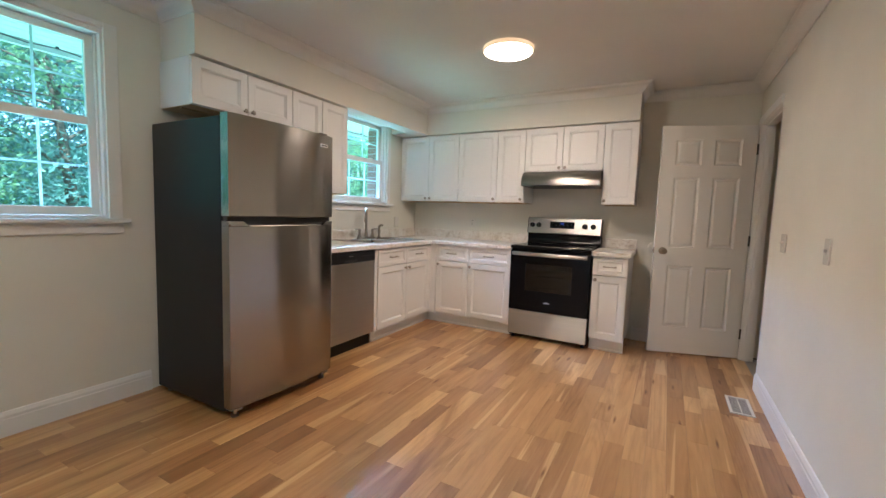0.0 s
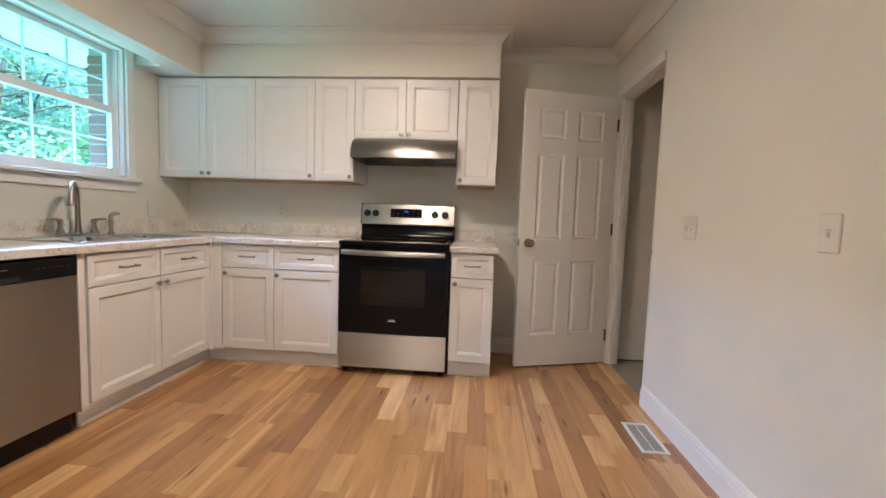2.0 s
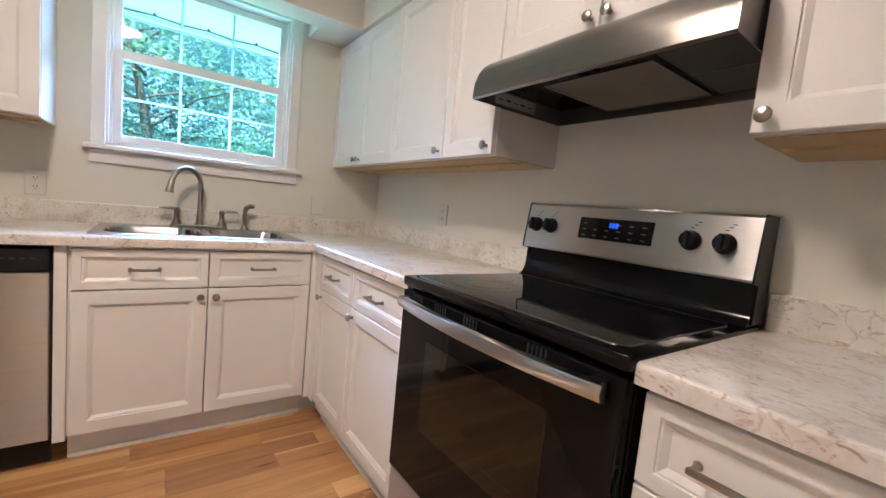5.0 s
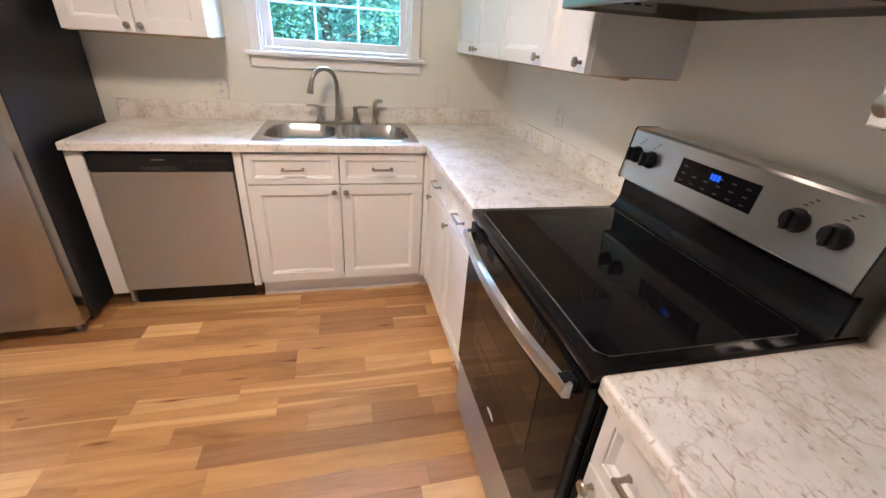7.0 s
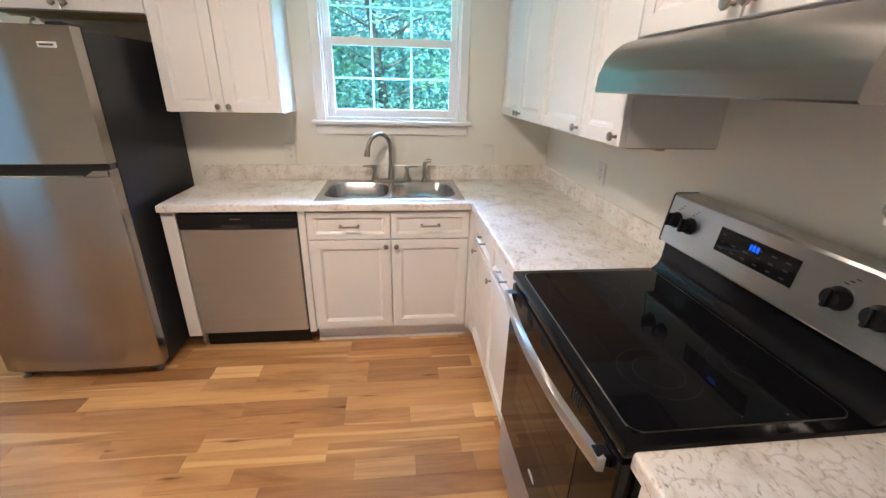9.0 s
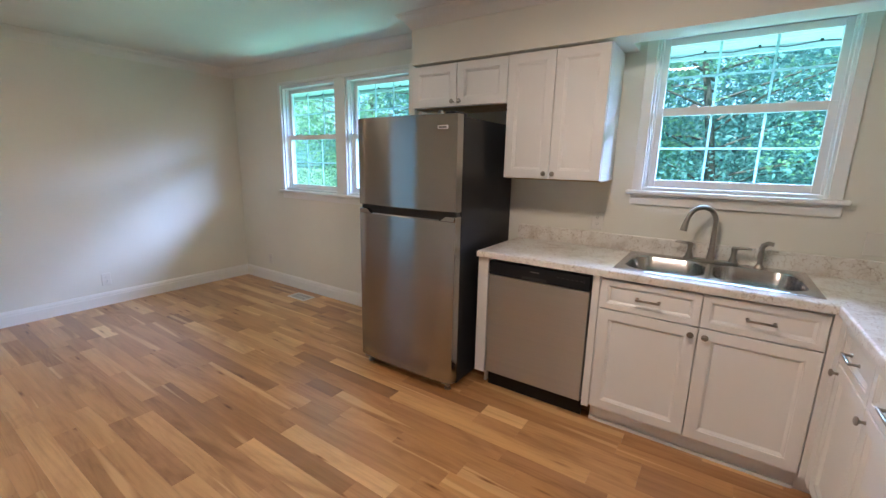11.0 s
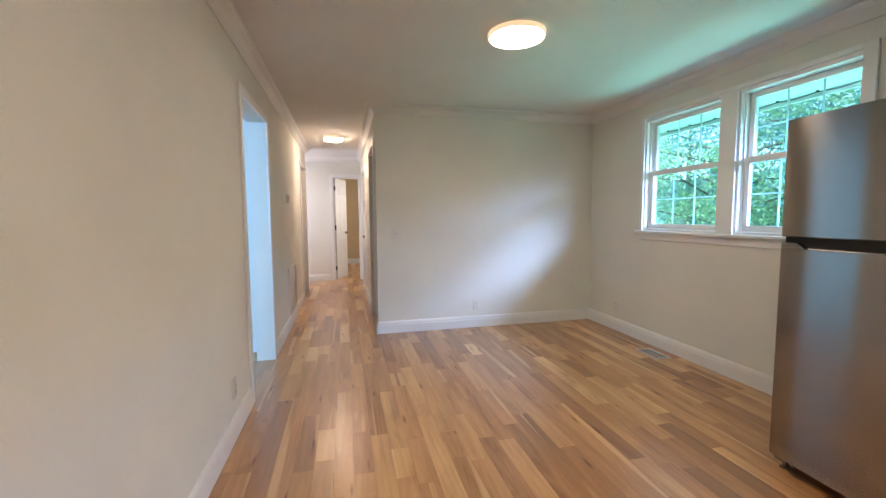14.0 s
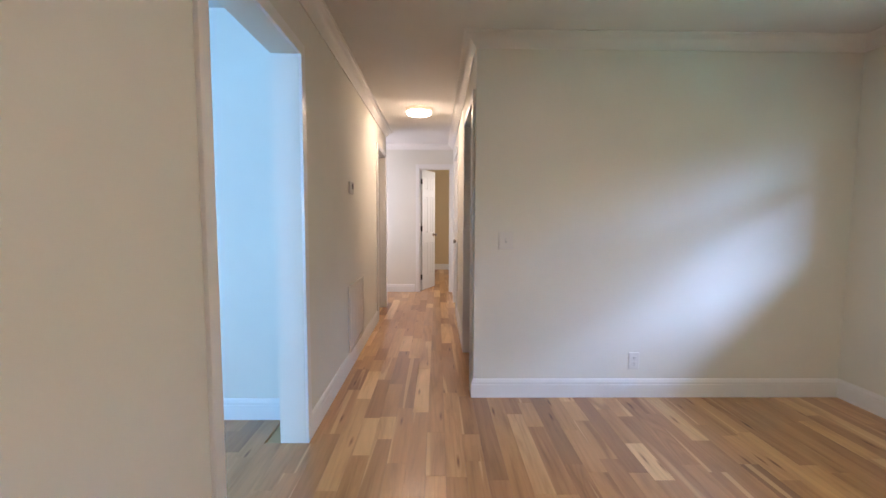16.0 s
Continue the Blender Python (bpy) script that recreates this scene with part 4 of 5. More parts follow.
for s in (-1, 1):
    y = fy + s * 0.105
    h = part("handle", lathe(bmesh.new(), [(0.001, 0), (0.023, 0), (0.021, 0.01), (0.014, 0.03), (0.012, 0.055), (0.015, 0.07), (0.015, 0.082), (0.008, 0.088), (0.001, 0.089)], Matrix.Translation((fx, y, 0.934)), 18), NICKEL, tap, "", True)
    part("lever", tube(bmesh.new(), [(fx, y, 1.012), (fx + 0.004, y + s * 0.03, 1.018), (fx + 0.008, y + s * 0.062, 1.019), (fx + 0.008, y + s * 0.078, 1.017)], [0.010, 0.0085, 0.007, 0.005], 10), NICKEL, h, "", True)
yy = -0.868
sp = thing("side_sprayer", (fx, yy, 0.921), "brushed nickel side sprayer beside the tap", "sprayer")
part("body", lathe(bmesh.new(), [(0.001, 0), (0.022, 0), (0.020, 0.008), (0.013, 0.02), (0.012, 0.04), (0.0155, 0.055), (0.0155, 0.08), (0.011, 0.10), (0.010, 0.115), (0.001, 0.118)], Matrix.Translation((fx, yy, 0.921)), 16), NICKEL, sp, "", True)
part("spray_head", tube(bmesh.new(), [(fx, yy - 0.004, 1.020), (fx, yy + 0.004, 1.045), (fx + 0.008, yy + 0.022, 1.058), (fx + 0.016, yy + 0.044, 1.056)], [0.012, 0.014, 0.013, 0.011], 12), NICKEL, sp, "", True)

# ---- refrigerator ----
fr = thing("refrigerator", (0.4, -2.74, 0), "stainless top-freezer refrigerator with dark grey sides", "refrigerator")
fy0, fy1, fz1 = -3.125, -2.352, 1.712
part("body", boxes(((0.045, fy0 + 0.008, 0.03), (0.735, fy1 - 0.008, fz1 - 0.008)), bev=0.006), CHARCOAL, fr, "dark charcoal cabinet")
part("gasket", boxes(((0.735, fy0 + 0.02, 0.07), (0.752, fy1 - 0.02, 1.13)), ((0.735, fy0 + 0.02, 1.16), (0.752, fy1 - 0.02, fz1 - 0.01))), RUBBER, fr)


def bow(y):
    return 0.822 + 0.017 * (1 - (2 * (y - fy0) / (fy1 - fy0) - 1) ** 2)


def fridge_slab(z0, z1, ya0, ya1, yb0, yb1, lip=0.004):
    """A slice of a door whose front bows slightly outwards; it runs from ya0..ya1 at its foot to yb0..yb1 at its top."""
    n = 14

    def plan(a, b, z, inset):
        ys = [a + (b - a) * k / n for k in range(n + 1)]
        return [(0.752, a, z)] + [(bow(y) - inset - (0.006 if k in (0, n) and (y - fy0 < 0.01 or fy1 - y < 0.01) else 0), y, z) for k, y in enumerate(ys)] + [(0.752, b, z)]
    bm = bmesh.new()
    skin(bm, [plan(ya0, ya1, z0, lip), plan(ya0, ya1, z0 + lip, 0), plan(yb0, yb1, z1 - lip, 0), plan(yb0, yb1, z1, lip)])
    bmesh.ops.recalc_face_normals(bm, faces=bm.faces)
    return bm


low = part("fridge_door", fridge_slab(0.062, 1.102, fy0, fy1, fy0, fy1, 0.002), STEEL_Y, fr, "brushed stainless lower door", True)
part("door_corner", fridge_slab(1.1015, 1.130, fy0, fy0 + 0.115, fy0, fy0 + 0.080, 0.002), STEEL_Y, low, "", True)
part("door_corner", fridge_slab(1.1015, 1.130, fy1 - 0.100, fy1, fy1 - 0.062, fy1, 0.002), STEEL_Y, low, "", True)
top = part("freezer_door", fridge_slab(1.157, fz1, fy0, fy1, fy0, fy1), STEEL_Y, fr, "brushed stainless freezer door", True)
part("grip", boxes(((0.756, fy0 + 0.004, 1.1025), (0.796, fy1 - 0.004, 1.1565)), bev=0.002), RUBBER, low, "black recessed handle")
part("grip_edge", tube(bmesh.new(), [(0.822, fy0 + 0.125, 1.1045), (0.828, -2.74, 1.1045), (0.824, fy1 - 0.11, 1.1045)], 0.003, 8), NICKEL, low, "thin trim under the handle", True)
part("badge", boxes(((0.826, -2.478, 1.628), (0.832, -2.408, 1.650)), bev=0.002), WHITEPRINT, top, "small silver maker's badge")
part("badge_print", boxes(((0.8315, -2.470, 1.635), (0.8325, -2.416, 1.643))), DARKPRINT, top)
part("hinge_cover", boxes(((0.66, fy1 - 0.10, fz1 - 0.008), (0.80, fy1 - 0.03, fz1 + 0.016)), bev=0.008), CHARCOAL, fr)
part("toe_grille", boxes(((0.70, fy0 + 0.03, 0.022), (0.745, fy1 - 0.03, 0.060)), bev=0.003), BLACK, fr)
for y in (fy0 + 0.05, fy1 - 0.05):
    for x in (0.12, 0.775):
        part("foot", lathe(bmesh.new(), [(0.001, 0), (0.022, 0), (0.022, 0.012), (0.012, 0.016), (0.012, 0.045), (0.001, 0.046)], Matrix.Translation((x, y, 0.0)), 14), NICKEL, fr, "", True)
for y in (fy0 + 0.05, fy1 - 0.05):
    part("bracket", boxes(((0.70, y - 0.03, 0.040), (0.81, y + 0.03, 0.060)), bev=0.004), NICKEL, fr)

for x, y, w, mat in ((0.69, -2.70, 0.040, PLATE), (0.70, -2.545, 0.055, VENTGREY)):
    sc = thing("plastic_strip", (x, y, fz1 - 0.008), "crumpled packing plastic strip lying on the refrigerator", "packing strip")
    bm = bmesh.new()
    for k, (up, turn) in enumerate(((0.034, 0.3), (0.020, -0.4))):
        prof = [(-w / 2, 0.0), (-w / 4, up), (0, up * 1.3), (w / 4, up * 0.7), (w / 2, 0.001)]
        place = Matrix.Translation((x + 0.02 * k, y + 0.012 * k, fz1 - 0.008)) @ Matrix.Rotation(turn, 4, "Z")
        skin(bm, [[place @ Vector((u * 0.018, v, z + t)) for v, z in prof] for u, t in ((-1, 0.0), (1, 0.0), (1, 0.0015), (-1, 0.0015), (-1, 0.0))], close=False, cap=False)
    bmesh.ops.recalc_face_normals(bm, faces=bm.faces)
    part("strip", bm, mat, sc, "", True)

# ---- dishwasher ----
dw = thing("dishwasher", (0.3, -1.91, 0), "stainless dishwasher with black control strip", "dishwasher")
d0, d1 = -2.222, -1.602
part("tub", boxes(((0.03, d0 + 0.01, 0.10), (0.560, d1 - 0.01, 0.868))), CHARCOAL, dw)
part("door", boxes(((0.560, d0 + 0.004, 0.118), (0.617, d1 - 0.004, 0.772)), bev=0.005), STEEL_DW, dw, "brushed stainless door")
cp = part("control_panel", boxes(((0.560, d0 + 0.004, 0.774), (0.622, d1 - 0.004, 0.862)), bev=0.007), BLACK, dw, "black control panel")
part("print", boxes(((0.6215, -1.95, 0.828), (0.6224, -1.895, 0.833))), FILTER, cp)
part("handle_recess", boxes(((0.6200, -2.00, 0.778), (0.6226, -1.85, 0.800)), bev=0.001), DARKSLOT, cp)
for k in range(6):
    part("button", boxes(((0.6215, -1.79 + k * 0.026, 0.822), (0.6230, -1.775 + k * 0.026, 0.827))), DARKPRINT, cp)
part("button", lathe(bmesh.new(), [(0.001, 0), (0.008, 0), (0.007, 0.002), (0.001, 0.002)], Matrix.Translation((0.6215, -1.635, 0.825)) @ Matrix.Rotation(radians(90), 4, "Y"), 14), CHARCOAL, cp)
part("toe_panel", boxes(((0.545, d0 + 0.004, 0.006), (0.565, d1 - 0.004, 0.116)), bev=0.002), BLACK, dw)
for y in (d0 + 0.05, d1 - 0.05):
    part("foot", lathe(bmesh.new(), [(0.001, 0), (0.02, 0), (0.02, 0.01), (0.008, 0.014), (0.008, 0.10), (0.001, 0.101)], Matrix.Translation((0.50, y, 0.0)), 12), RUBBER, dw, "", True)

# ---- range ----
rg = thing("range", (1.93, -0.3, 0), "stainless and black glass electric range", "range")
r0, r1 = 1.551, 2.311
part("body", boxes(((r0, -0.615, 0.03), (r1, -0.03, 0.893)), bev=0.003), BLACKENAMEL, rg, "black enamelled sides")
ck = part("cooktop", boxes(((r0 - 0.002, -0.655, 0.894), (r1 + 0.002, -0.03, 0.926)), bev=0.009), BLACKENAMEL, rg, "glossy black cooktop frame", True)
part("cooktop_glass", boxes(((r0 + 0.03, -0.625, 0.926), (r1 - 0.03, -0.135, 0.9285)), bev=0.001), BLACKGLASS, ck, "black ceramic glass")
for x, y, r in ((1.74, -0.47, 0.115), (2.12, -0.47, 0.09), (1.74, -0.235, 0.075), (2.12, -0.235, 0.095)):
    for q in (r, r * 0.62):
        bm = bmesh.new()
        skin(bm, [[(x + s * math.cos(2 * math.pi * k / 40), y + s * math.sin(2 * math.pi * k / 40), 0.9289) for k in range(40)] for s in (q - 0.0022, q)], cap=False)
        bmesh.ops.recalc_face_normals(bm, faces=bm.faces)
        part("burner_ring", bm, RINGGREY, ck)
bm = bmesh.new()
skin(bm, [rounded(r0 + d, r1 - d, -0.655 + d, -0.12 - d, 0.03, z) for d, z in ((0.0272, 0.9262), (0.028, 0.9288), (0.0292, 0.9288), (0.030, 0.9262))], cap=False)
bmesh.ops.recalc_face_normals(bm, faces=bm.faces)
part("trim_line", bm, FILTER, ck, "thin bright trim round the glass", True)
od = part("oven_door", boxes(((r0 + 0.004, -0.652, 0.295), (r1 - 0.004, -0.616, 0.882)), bev=0.005), BLACKGLASS, rg, "black glass oven door")
part("window", boxes(((1.712, -0.6535, 0.492), (2.152, -0.6515, 0.752)), bev=0.0008), OVENWIN, od, "smoked oven window")
for a, b in (((1.708, 0.488), (2.156, 0.492)), ((1.708, 0.752), (2.156, 0.756)), ((1.708, 0.492), (1.712, 0.752)), ((2.152, 0.492), (2.156, 0.752))):
    part("window_line", boxes(((a[0], -0.6533, a[1]), (b[0], -0.6517, b[1]))), RINGGREY, od)
n = 16
hb = bmesh.new()
loops = []
for k in range(n + 1):
    f = 2 * k / n - 1
    x, y = 1.931 + f * 0.352, -0.676 - 0.030 * (1 - f * f)
    loops.append([(x, y + 0.010, 0.832), (x, y - 0.006, 0.836), (x, y - 0.011, 0.850), (x, y - 0.006, 0.866), (x, y + 0.010, 0.868)])
skin(hb, loops)
bmesh.ops.recalc_face_normals(hb, faces=hb.faces)
part("handle", hb, STEEL_X, od, "curved stainless bar handle", True)
for x in (1.600, 2.262):
    part("handle_post", boxes(((x - 0.016, -0.682, 0.834), (x + 0.016, -0.650, 0.868)), bev=0.004), BLACK, od)
for x in (1.615, 1.735, 1.865, 2.085):
    for k in range(5):
        part("vent_slot", boxes(((x + k * 0.012, -0.6535, 0.842), (x + k * 0.012 + 0.005, -0.648, 0.876))), DARKSLOT, od)
part("logo", boxes(((1.905, -0.6535, 0.380), (1.957, -0.6518, 0.388)), ((1.915, -0.6535, 0.390), (1.947, -0.6518, 0.394))), WHITEPRINT, od, "small pale maker's mark")
for z in (0.528, 0.640):
    part("rack_bar", boxes(((1.735, -0.6540, z), (2.130, -0.6534, z + 0.003))), RINGGREY, od)
part("drawer", boxes(((r0 + 0.004, -0.645, 0.045), (r1 - 0.004, -0.60, 0.288)), bev=0.005), STEEL_X, rg, "brushed stainless storage drawer")
part("drawer_lip", boxes(((r0 + 0.006, -0.640, 0.2885), (r1 - 0.006, -0.60, 0.2945))), DARKSLOT, rg)
for x in (r0 + 0.04, r1 - 0.04):
    for y in (-0.58, -0.08):
        part("foot", lathe(bmesh.new(), [(0.001, 0), (0.018, 0), (0.018, 0.01), (0.01, 0.012), (0.01, 0.045), (0.001, 0.046)], Matrix.Translation((x, y, 0)), 12), RUBBER, rg, "", True)
part("riser", extrude_profile(bmesh.new(), [(-0.03, 0.926), (-0.135, 0.926), (-0.118, 0.940), (-0.108, 0.965), (-0.104, 1.035), (-0.03, 1.035)], r0 + 0.004, r1 - 0.004), BLACKENAMEL, rg, "black riser below the controls", True)
bg = part("control_panel", extrude_profile(bmesh.new(), [(-0.028, 1.036), (-0.128, 1.036), (-0.131, 1.042), (-0.111, 1.196), (-0.104, 1.203), (-0.028, 1.203)], r0 + 0.006, r1 - 0.006), STEEL_X, rg, "slanted stainless control panel")
for x0, x1 in ((r0 + 0.0005, r0 + 0.0055), (r1 - 0.0055, r1 - 0.0005)):
    part("side_cap", extrude_profile(bmesh.new(), [(-0.026, 0.93), (-0.100, 0.93), (-0.100, 1.03), (-0.130, 1.034), (-0.1325, 1.042), (-0.1125, 1.198), (-0.104, 1.205), (-0.026, 1.205)], x0, x1), BLACK, rg)
slant = Matrix.Translation((0, -0.131, 1.042)) @ Matrix.Rotation(math.atan2(-0.020, 0.154), 4, "X")
disp = part("display", boxes(((1.792, -0.0016, 0.052), (2.046, 0.0004, 0.123)), m=slant), BLACKGLASS, bg, "black touch display")
for x0, x1 in ((1.903, 1.909), (1.912, 1.921), (1.924, 1.933)):
    part("digit", boxes(((x0, -0.0022, 0.094), (x1, -0.0014, 0.110)), m=slant), DIGITS, disp, "glowing blue clock digit")
for k in range(6):
    for j in range(3):
        if 1 <= k <= 2 and j == 2:
            continue
        x, z = 1.806 + k * 0.041, 0.062 + j * 0.02
        part("key_print", boxes(((x, -0.0020, z), (x + 0.014, -0.0015, z + 0.004)), m=slant), DARKPRINT, disp)
for x in (1.604, 1.672, 2.150, 2.232):
    kb = part("burner_knob", lathe(bmesh.new(), [(0.001, 0), (0.027, 0), (0.027, 0.006), (0.0235, 0.010), (0.0215, 0.026), (0.020, 0.028), (0.001, 0.028)], slant @ Matrix.Translation((x, -0.0005, 0.082)) @ Matrix.Rotation(radians(90), 4, "X"), 24), BLACK, bg, "black control knob", True)
    part("knob_grip", boxes(((x - 0.0055, -0.040, 0.060), (x + 0.0055, -0.027, 0.104)), bev=0.003, m=slant), BLACK, kb)
    for z in (0.116, 0.124, 0.132):
        part("dial_print", boxes(((x - 0.006 + (z - 0.116), -0.0009, z), (x + 0.004 + (z - 0.116), -0.0003, z + 0.0025)), m=slant), DARKPRINT, bg)

# ---- range hood ----
hood = thing("range_hood", (1.936, -0.22, 1.515), "curved stainless under-cabinet range hood", "range hood")
h0, h1 = 1.557, 2.315
outer = [(-0.006, 1.664), (-0.330, 1.664), (-0.362, 1.660), (-0.392, 1.648), (-0.418, 1.628), (-0.438, 1.602), (-0.448, 1.574), (-0.452, 1.566), (-0.455, 1.520), (-0.450, 1.516)]
inner = [(-0.440, 1.518), (-0.440, 1.56), (-0.33, 1.652), (-0.014, 1.652), (-0.014, 1.516), (-0.006, 1.516)]
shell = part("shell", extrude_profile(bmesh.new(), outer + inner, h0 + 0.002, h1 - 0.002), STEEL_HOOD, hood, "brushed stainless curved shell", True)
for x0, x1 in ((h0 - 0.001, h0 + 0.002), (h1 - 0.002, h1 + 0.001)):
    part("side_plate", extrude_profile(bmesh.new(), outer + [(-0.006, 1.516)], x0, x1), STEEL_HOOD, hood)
part("underside", boxes(((h0 + 0.004, -0.438, 1.572), (h1 - 0.004, -0.016, 1.578))), BLACKENAMEL, hood, "dark recessed underside")
part("filter_tray", boxes(((1.800, -0.415, 1.534), (2.135, -0.030, 1.571)), bev=0.002), CHARCOAL, hood)
fp = part("filter", boxes(((1.812, -0.385, 1.527), (2.120, -0.070, 1.534)), bev=0.002), FILTER, hood, "tan mesh grease filter panel")
for a, b in (((1.806, -0.391, 1.5255), (1.812, -0.064, 1.5345)), ((2.120, -0.391, 1.5255), (2.126, -0.064, 1.5345)), ((1.812, -0.391, 1.5255), (2.120, -0.385, 1.5345)), ((1.812, -0.070, 1.5255), (2.120, -0.064, 1.5345))):
    part("filter_rim", boxes((a, b)), STEEL_HOOD, fp)
lc = part("lamp_cover", boxes(((2.140, -0.425, 1.530), (2.308, -0.040, 1.536)), bev=0.001), BLACKGLASS, hood, "dark glossy lamp cover")
part("cover_seam", boxes(((2.141, -0.236, 1.5292), (2.307, -0.233, 1.5302))), FILTER, lc)
for x in (1.93, 1.985):
    part("button", lathe(bmesh.new(), [(0.001, 0), (0.010, 0), (0.009, -0.006), (0.001, -0.007)][::-1], Matrix.Translation((x, -0.402, 1.534)), 16), BLACK, hood, "round black push button", True)
rl = part("rating_label", boxes(((h0 + 0.0045, -0.36, 1.526), (h0 + 0.0060, -0.16, 1.566))), VENTGREY, hood, "grey rating label with dark print")
for k in range(5):
    part("print", boxes(((h0 + 0.0060, -0.345 + 0.036 * k, 1.541), (h0 + 0.0064, -0.322 + 0.036 * k, 1.545 + 0.003 * (k % 2)))), DARKPRINT, rl)

# ---- ceiling lamps ----
def ceiling_lamp(x, y, r, mat, label, depth=0.035, skirt=0.8):
    t = thing("ceiling_lamp", (x, y, H), label, "ceiling lamp", "flush ceiling lamps")
    part("rim", lathe(bmesh.new(), [(0.001, 0), (r, 0), (r, -depth * (skirt - 0.1)), (r - 0.004, -depth * skirt), (r - 0.012, -depth * skirt), (r - 0.014, -depth * 0.5), (0.001, -depth * 0.5)][::-1], Matrix.Translation((x, y, H)), 48), LAMPRIM, t, "thin metal rim with a faint glow put in", True)
    part("diffuser", lathe(bmesh.new(), [(0.001, -depth * 1.05), (r * 0.5, -depth * 1.03), (r * 0.85, -depth * 0.95), (r - 0.013, -depth * 0.78), (r - 0.013, -depth * 0.6), (0.001, -depth * 0.6)], Matrix.Translation((x, y, H)), 48), mat, t, "glowing white diffuser", True)
    return t


ceiling_lamp(1.785, -1.575, 0.183, LAMPGLOW, "round flush LED ceiling lamp, lit, over the kitchen")
ceiling_lamp(1.79, -4.10, 0.183, DININGGLOW, "round flush LED ceiling lamp, lit, at the dining end")
ceiling_lamp(3.03, -7.80, 0.143, HALLGLOW, "small round flush ceiling lamp, lit, in the passage", 0.06, 0.62)

# ---- switches, outlets, vents ----
def plate(name, m, x, z, w, h, label, category, holes="switch"):
    """A wall plate: local x along the wall, its face towards local -y."""
    p = thing(name, m @ Vector((x, 0, z)), label, category, "wall plates")
    part("plate", boxes(((x - w / 2, -0.0085, z - h / 2), (x + w / 2, -0.0005, z + h / 2)), bev=0.004, m=m), PLATE, p)
    if holes == "switch":
        for s in ([0] if w < 0.1 else [-0.023, 0.023]):
            part("toggle", boxes(((x + s - 0.005, -0.019, z - 0.004), (x + s + 0.005, -0.006, z + 0.012)), bev=0.002, m=m), PLATE, p)
            # shade of the toggle's slot, laid on as a flat grey slab
            part("slot", boxes(((x + s - 0.006, -0.0094, z - 0.013), (x + s + 0.006, -0.0083, z + 0.013)), m=m), VENTGREY, p)
    elif holes == "outlet":
        for s in (-0.02, 0.02):
            o = part("socket", boxes(((x - 0.016, -0.0103, z + s - 0.014), (x + 0.016, -0.0083, z + s + 0.014)), bev=0.0009, m=m), PLATE, p)
            for q in (-0.006, 0.006):
                part("slot", boxes(((x + q - 0.0012, -0.0110, z + s - 0.002), (x + q + 0.0012, -0.0101, z + s + 0.007)), m=m), DARKSLOT, o)
            part("slot", boxes(((x - 0.002, -0.0110, z + s - 0.010), (x + 0.002, -0.0101, z + s - 0.006)), m=m), DARKSLOT, o)
    for s in (-h * 0.27, h * 0.27) if holes == "switch" else (0,):
        part("screw", lathe(bmesh.new(), [(0.0004, 0), (0.003, 0), (0.0022, 0.0012), (0.0004, 0.0013)], m @ Matrix.Translation((x, -0.0083, z + s)) @ Matrix.Rotation(radians(90), 4, "X"), 10), PLATE, p)
    return p


EAST = Matrix.Translation((X1, 0, 0)) @ EASTFACE       # local x = -y
SOUTHW = Matrix.Translation((0, YS, 0)) @ SOUTHFACE    # local x = -x
WESTW = WEST
plate("light_switch", EAST, 1.255, 1.095, 0.118, 0.116, "white double toggle switch on the wall", "light switch")
plate("light_switch", EAST, 2.06, 1.095, 0.075, 0.118, "white single toggle switch on the wall", "light switch")
plate("light_switch", SOUTHW, -2.36, 1.09, 0.098, 0.120, "white toggle switch near the passage corner", "light switch")
plate("light_switch", WESTW, -0.427, 1.093, 0.085, 0.118, "white blank plate beside the kitchen window", "wall plate", "none")
plate("power_outlet", SOUTHW, -1.455, 0.258, 0.074, 0.118, "white outlet low on the dining wall", "outlet", "outlet")
plate("power_outlet", WESTW, -5.455, 0.275, 0.074, 0.118, "white outlet low under the dining window", "outlet", "outlet")
plate("power_outlet", EAST, 4.075, 0.285, 0.074, 0.118, "white outlet low by the wide opening", "outlet", "outlet")
plate("power_outlet", WESTW, -1.745, 1.088, 0.074, 0.118, "white outlet above the countertop", "outlet", "outlet")
plate("power_outlet", NORTH, 0.825, 1.118, 0.074, 0.118, "white outlet on the wall above the backsplash", "outlet", "outlet")
th = thing("thermostat", (X1, -6.58, 1.46), "small grey wall thermostat", "thermostat")
part("case", boxes(((X1 - 0.022, -6.64, 1.43), (X1 - 0.001, -6.53, 1.53)), bev=0.004), PLATE, th)
part("screen", boxes(((X1 - 0.0235, -6.625, 1.47), (X1 - 0.021, -6.575, 1.515))), DARKPRINT, th)


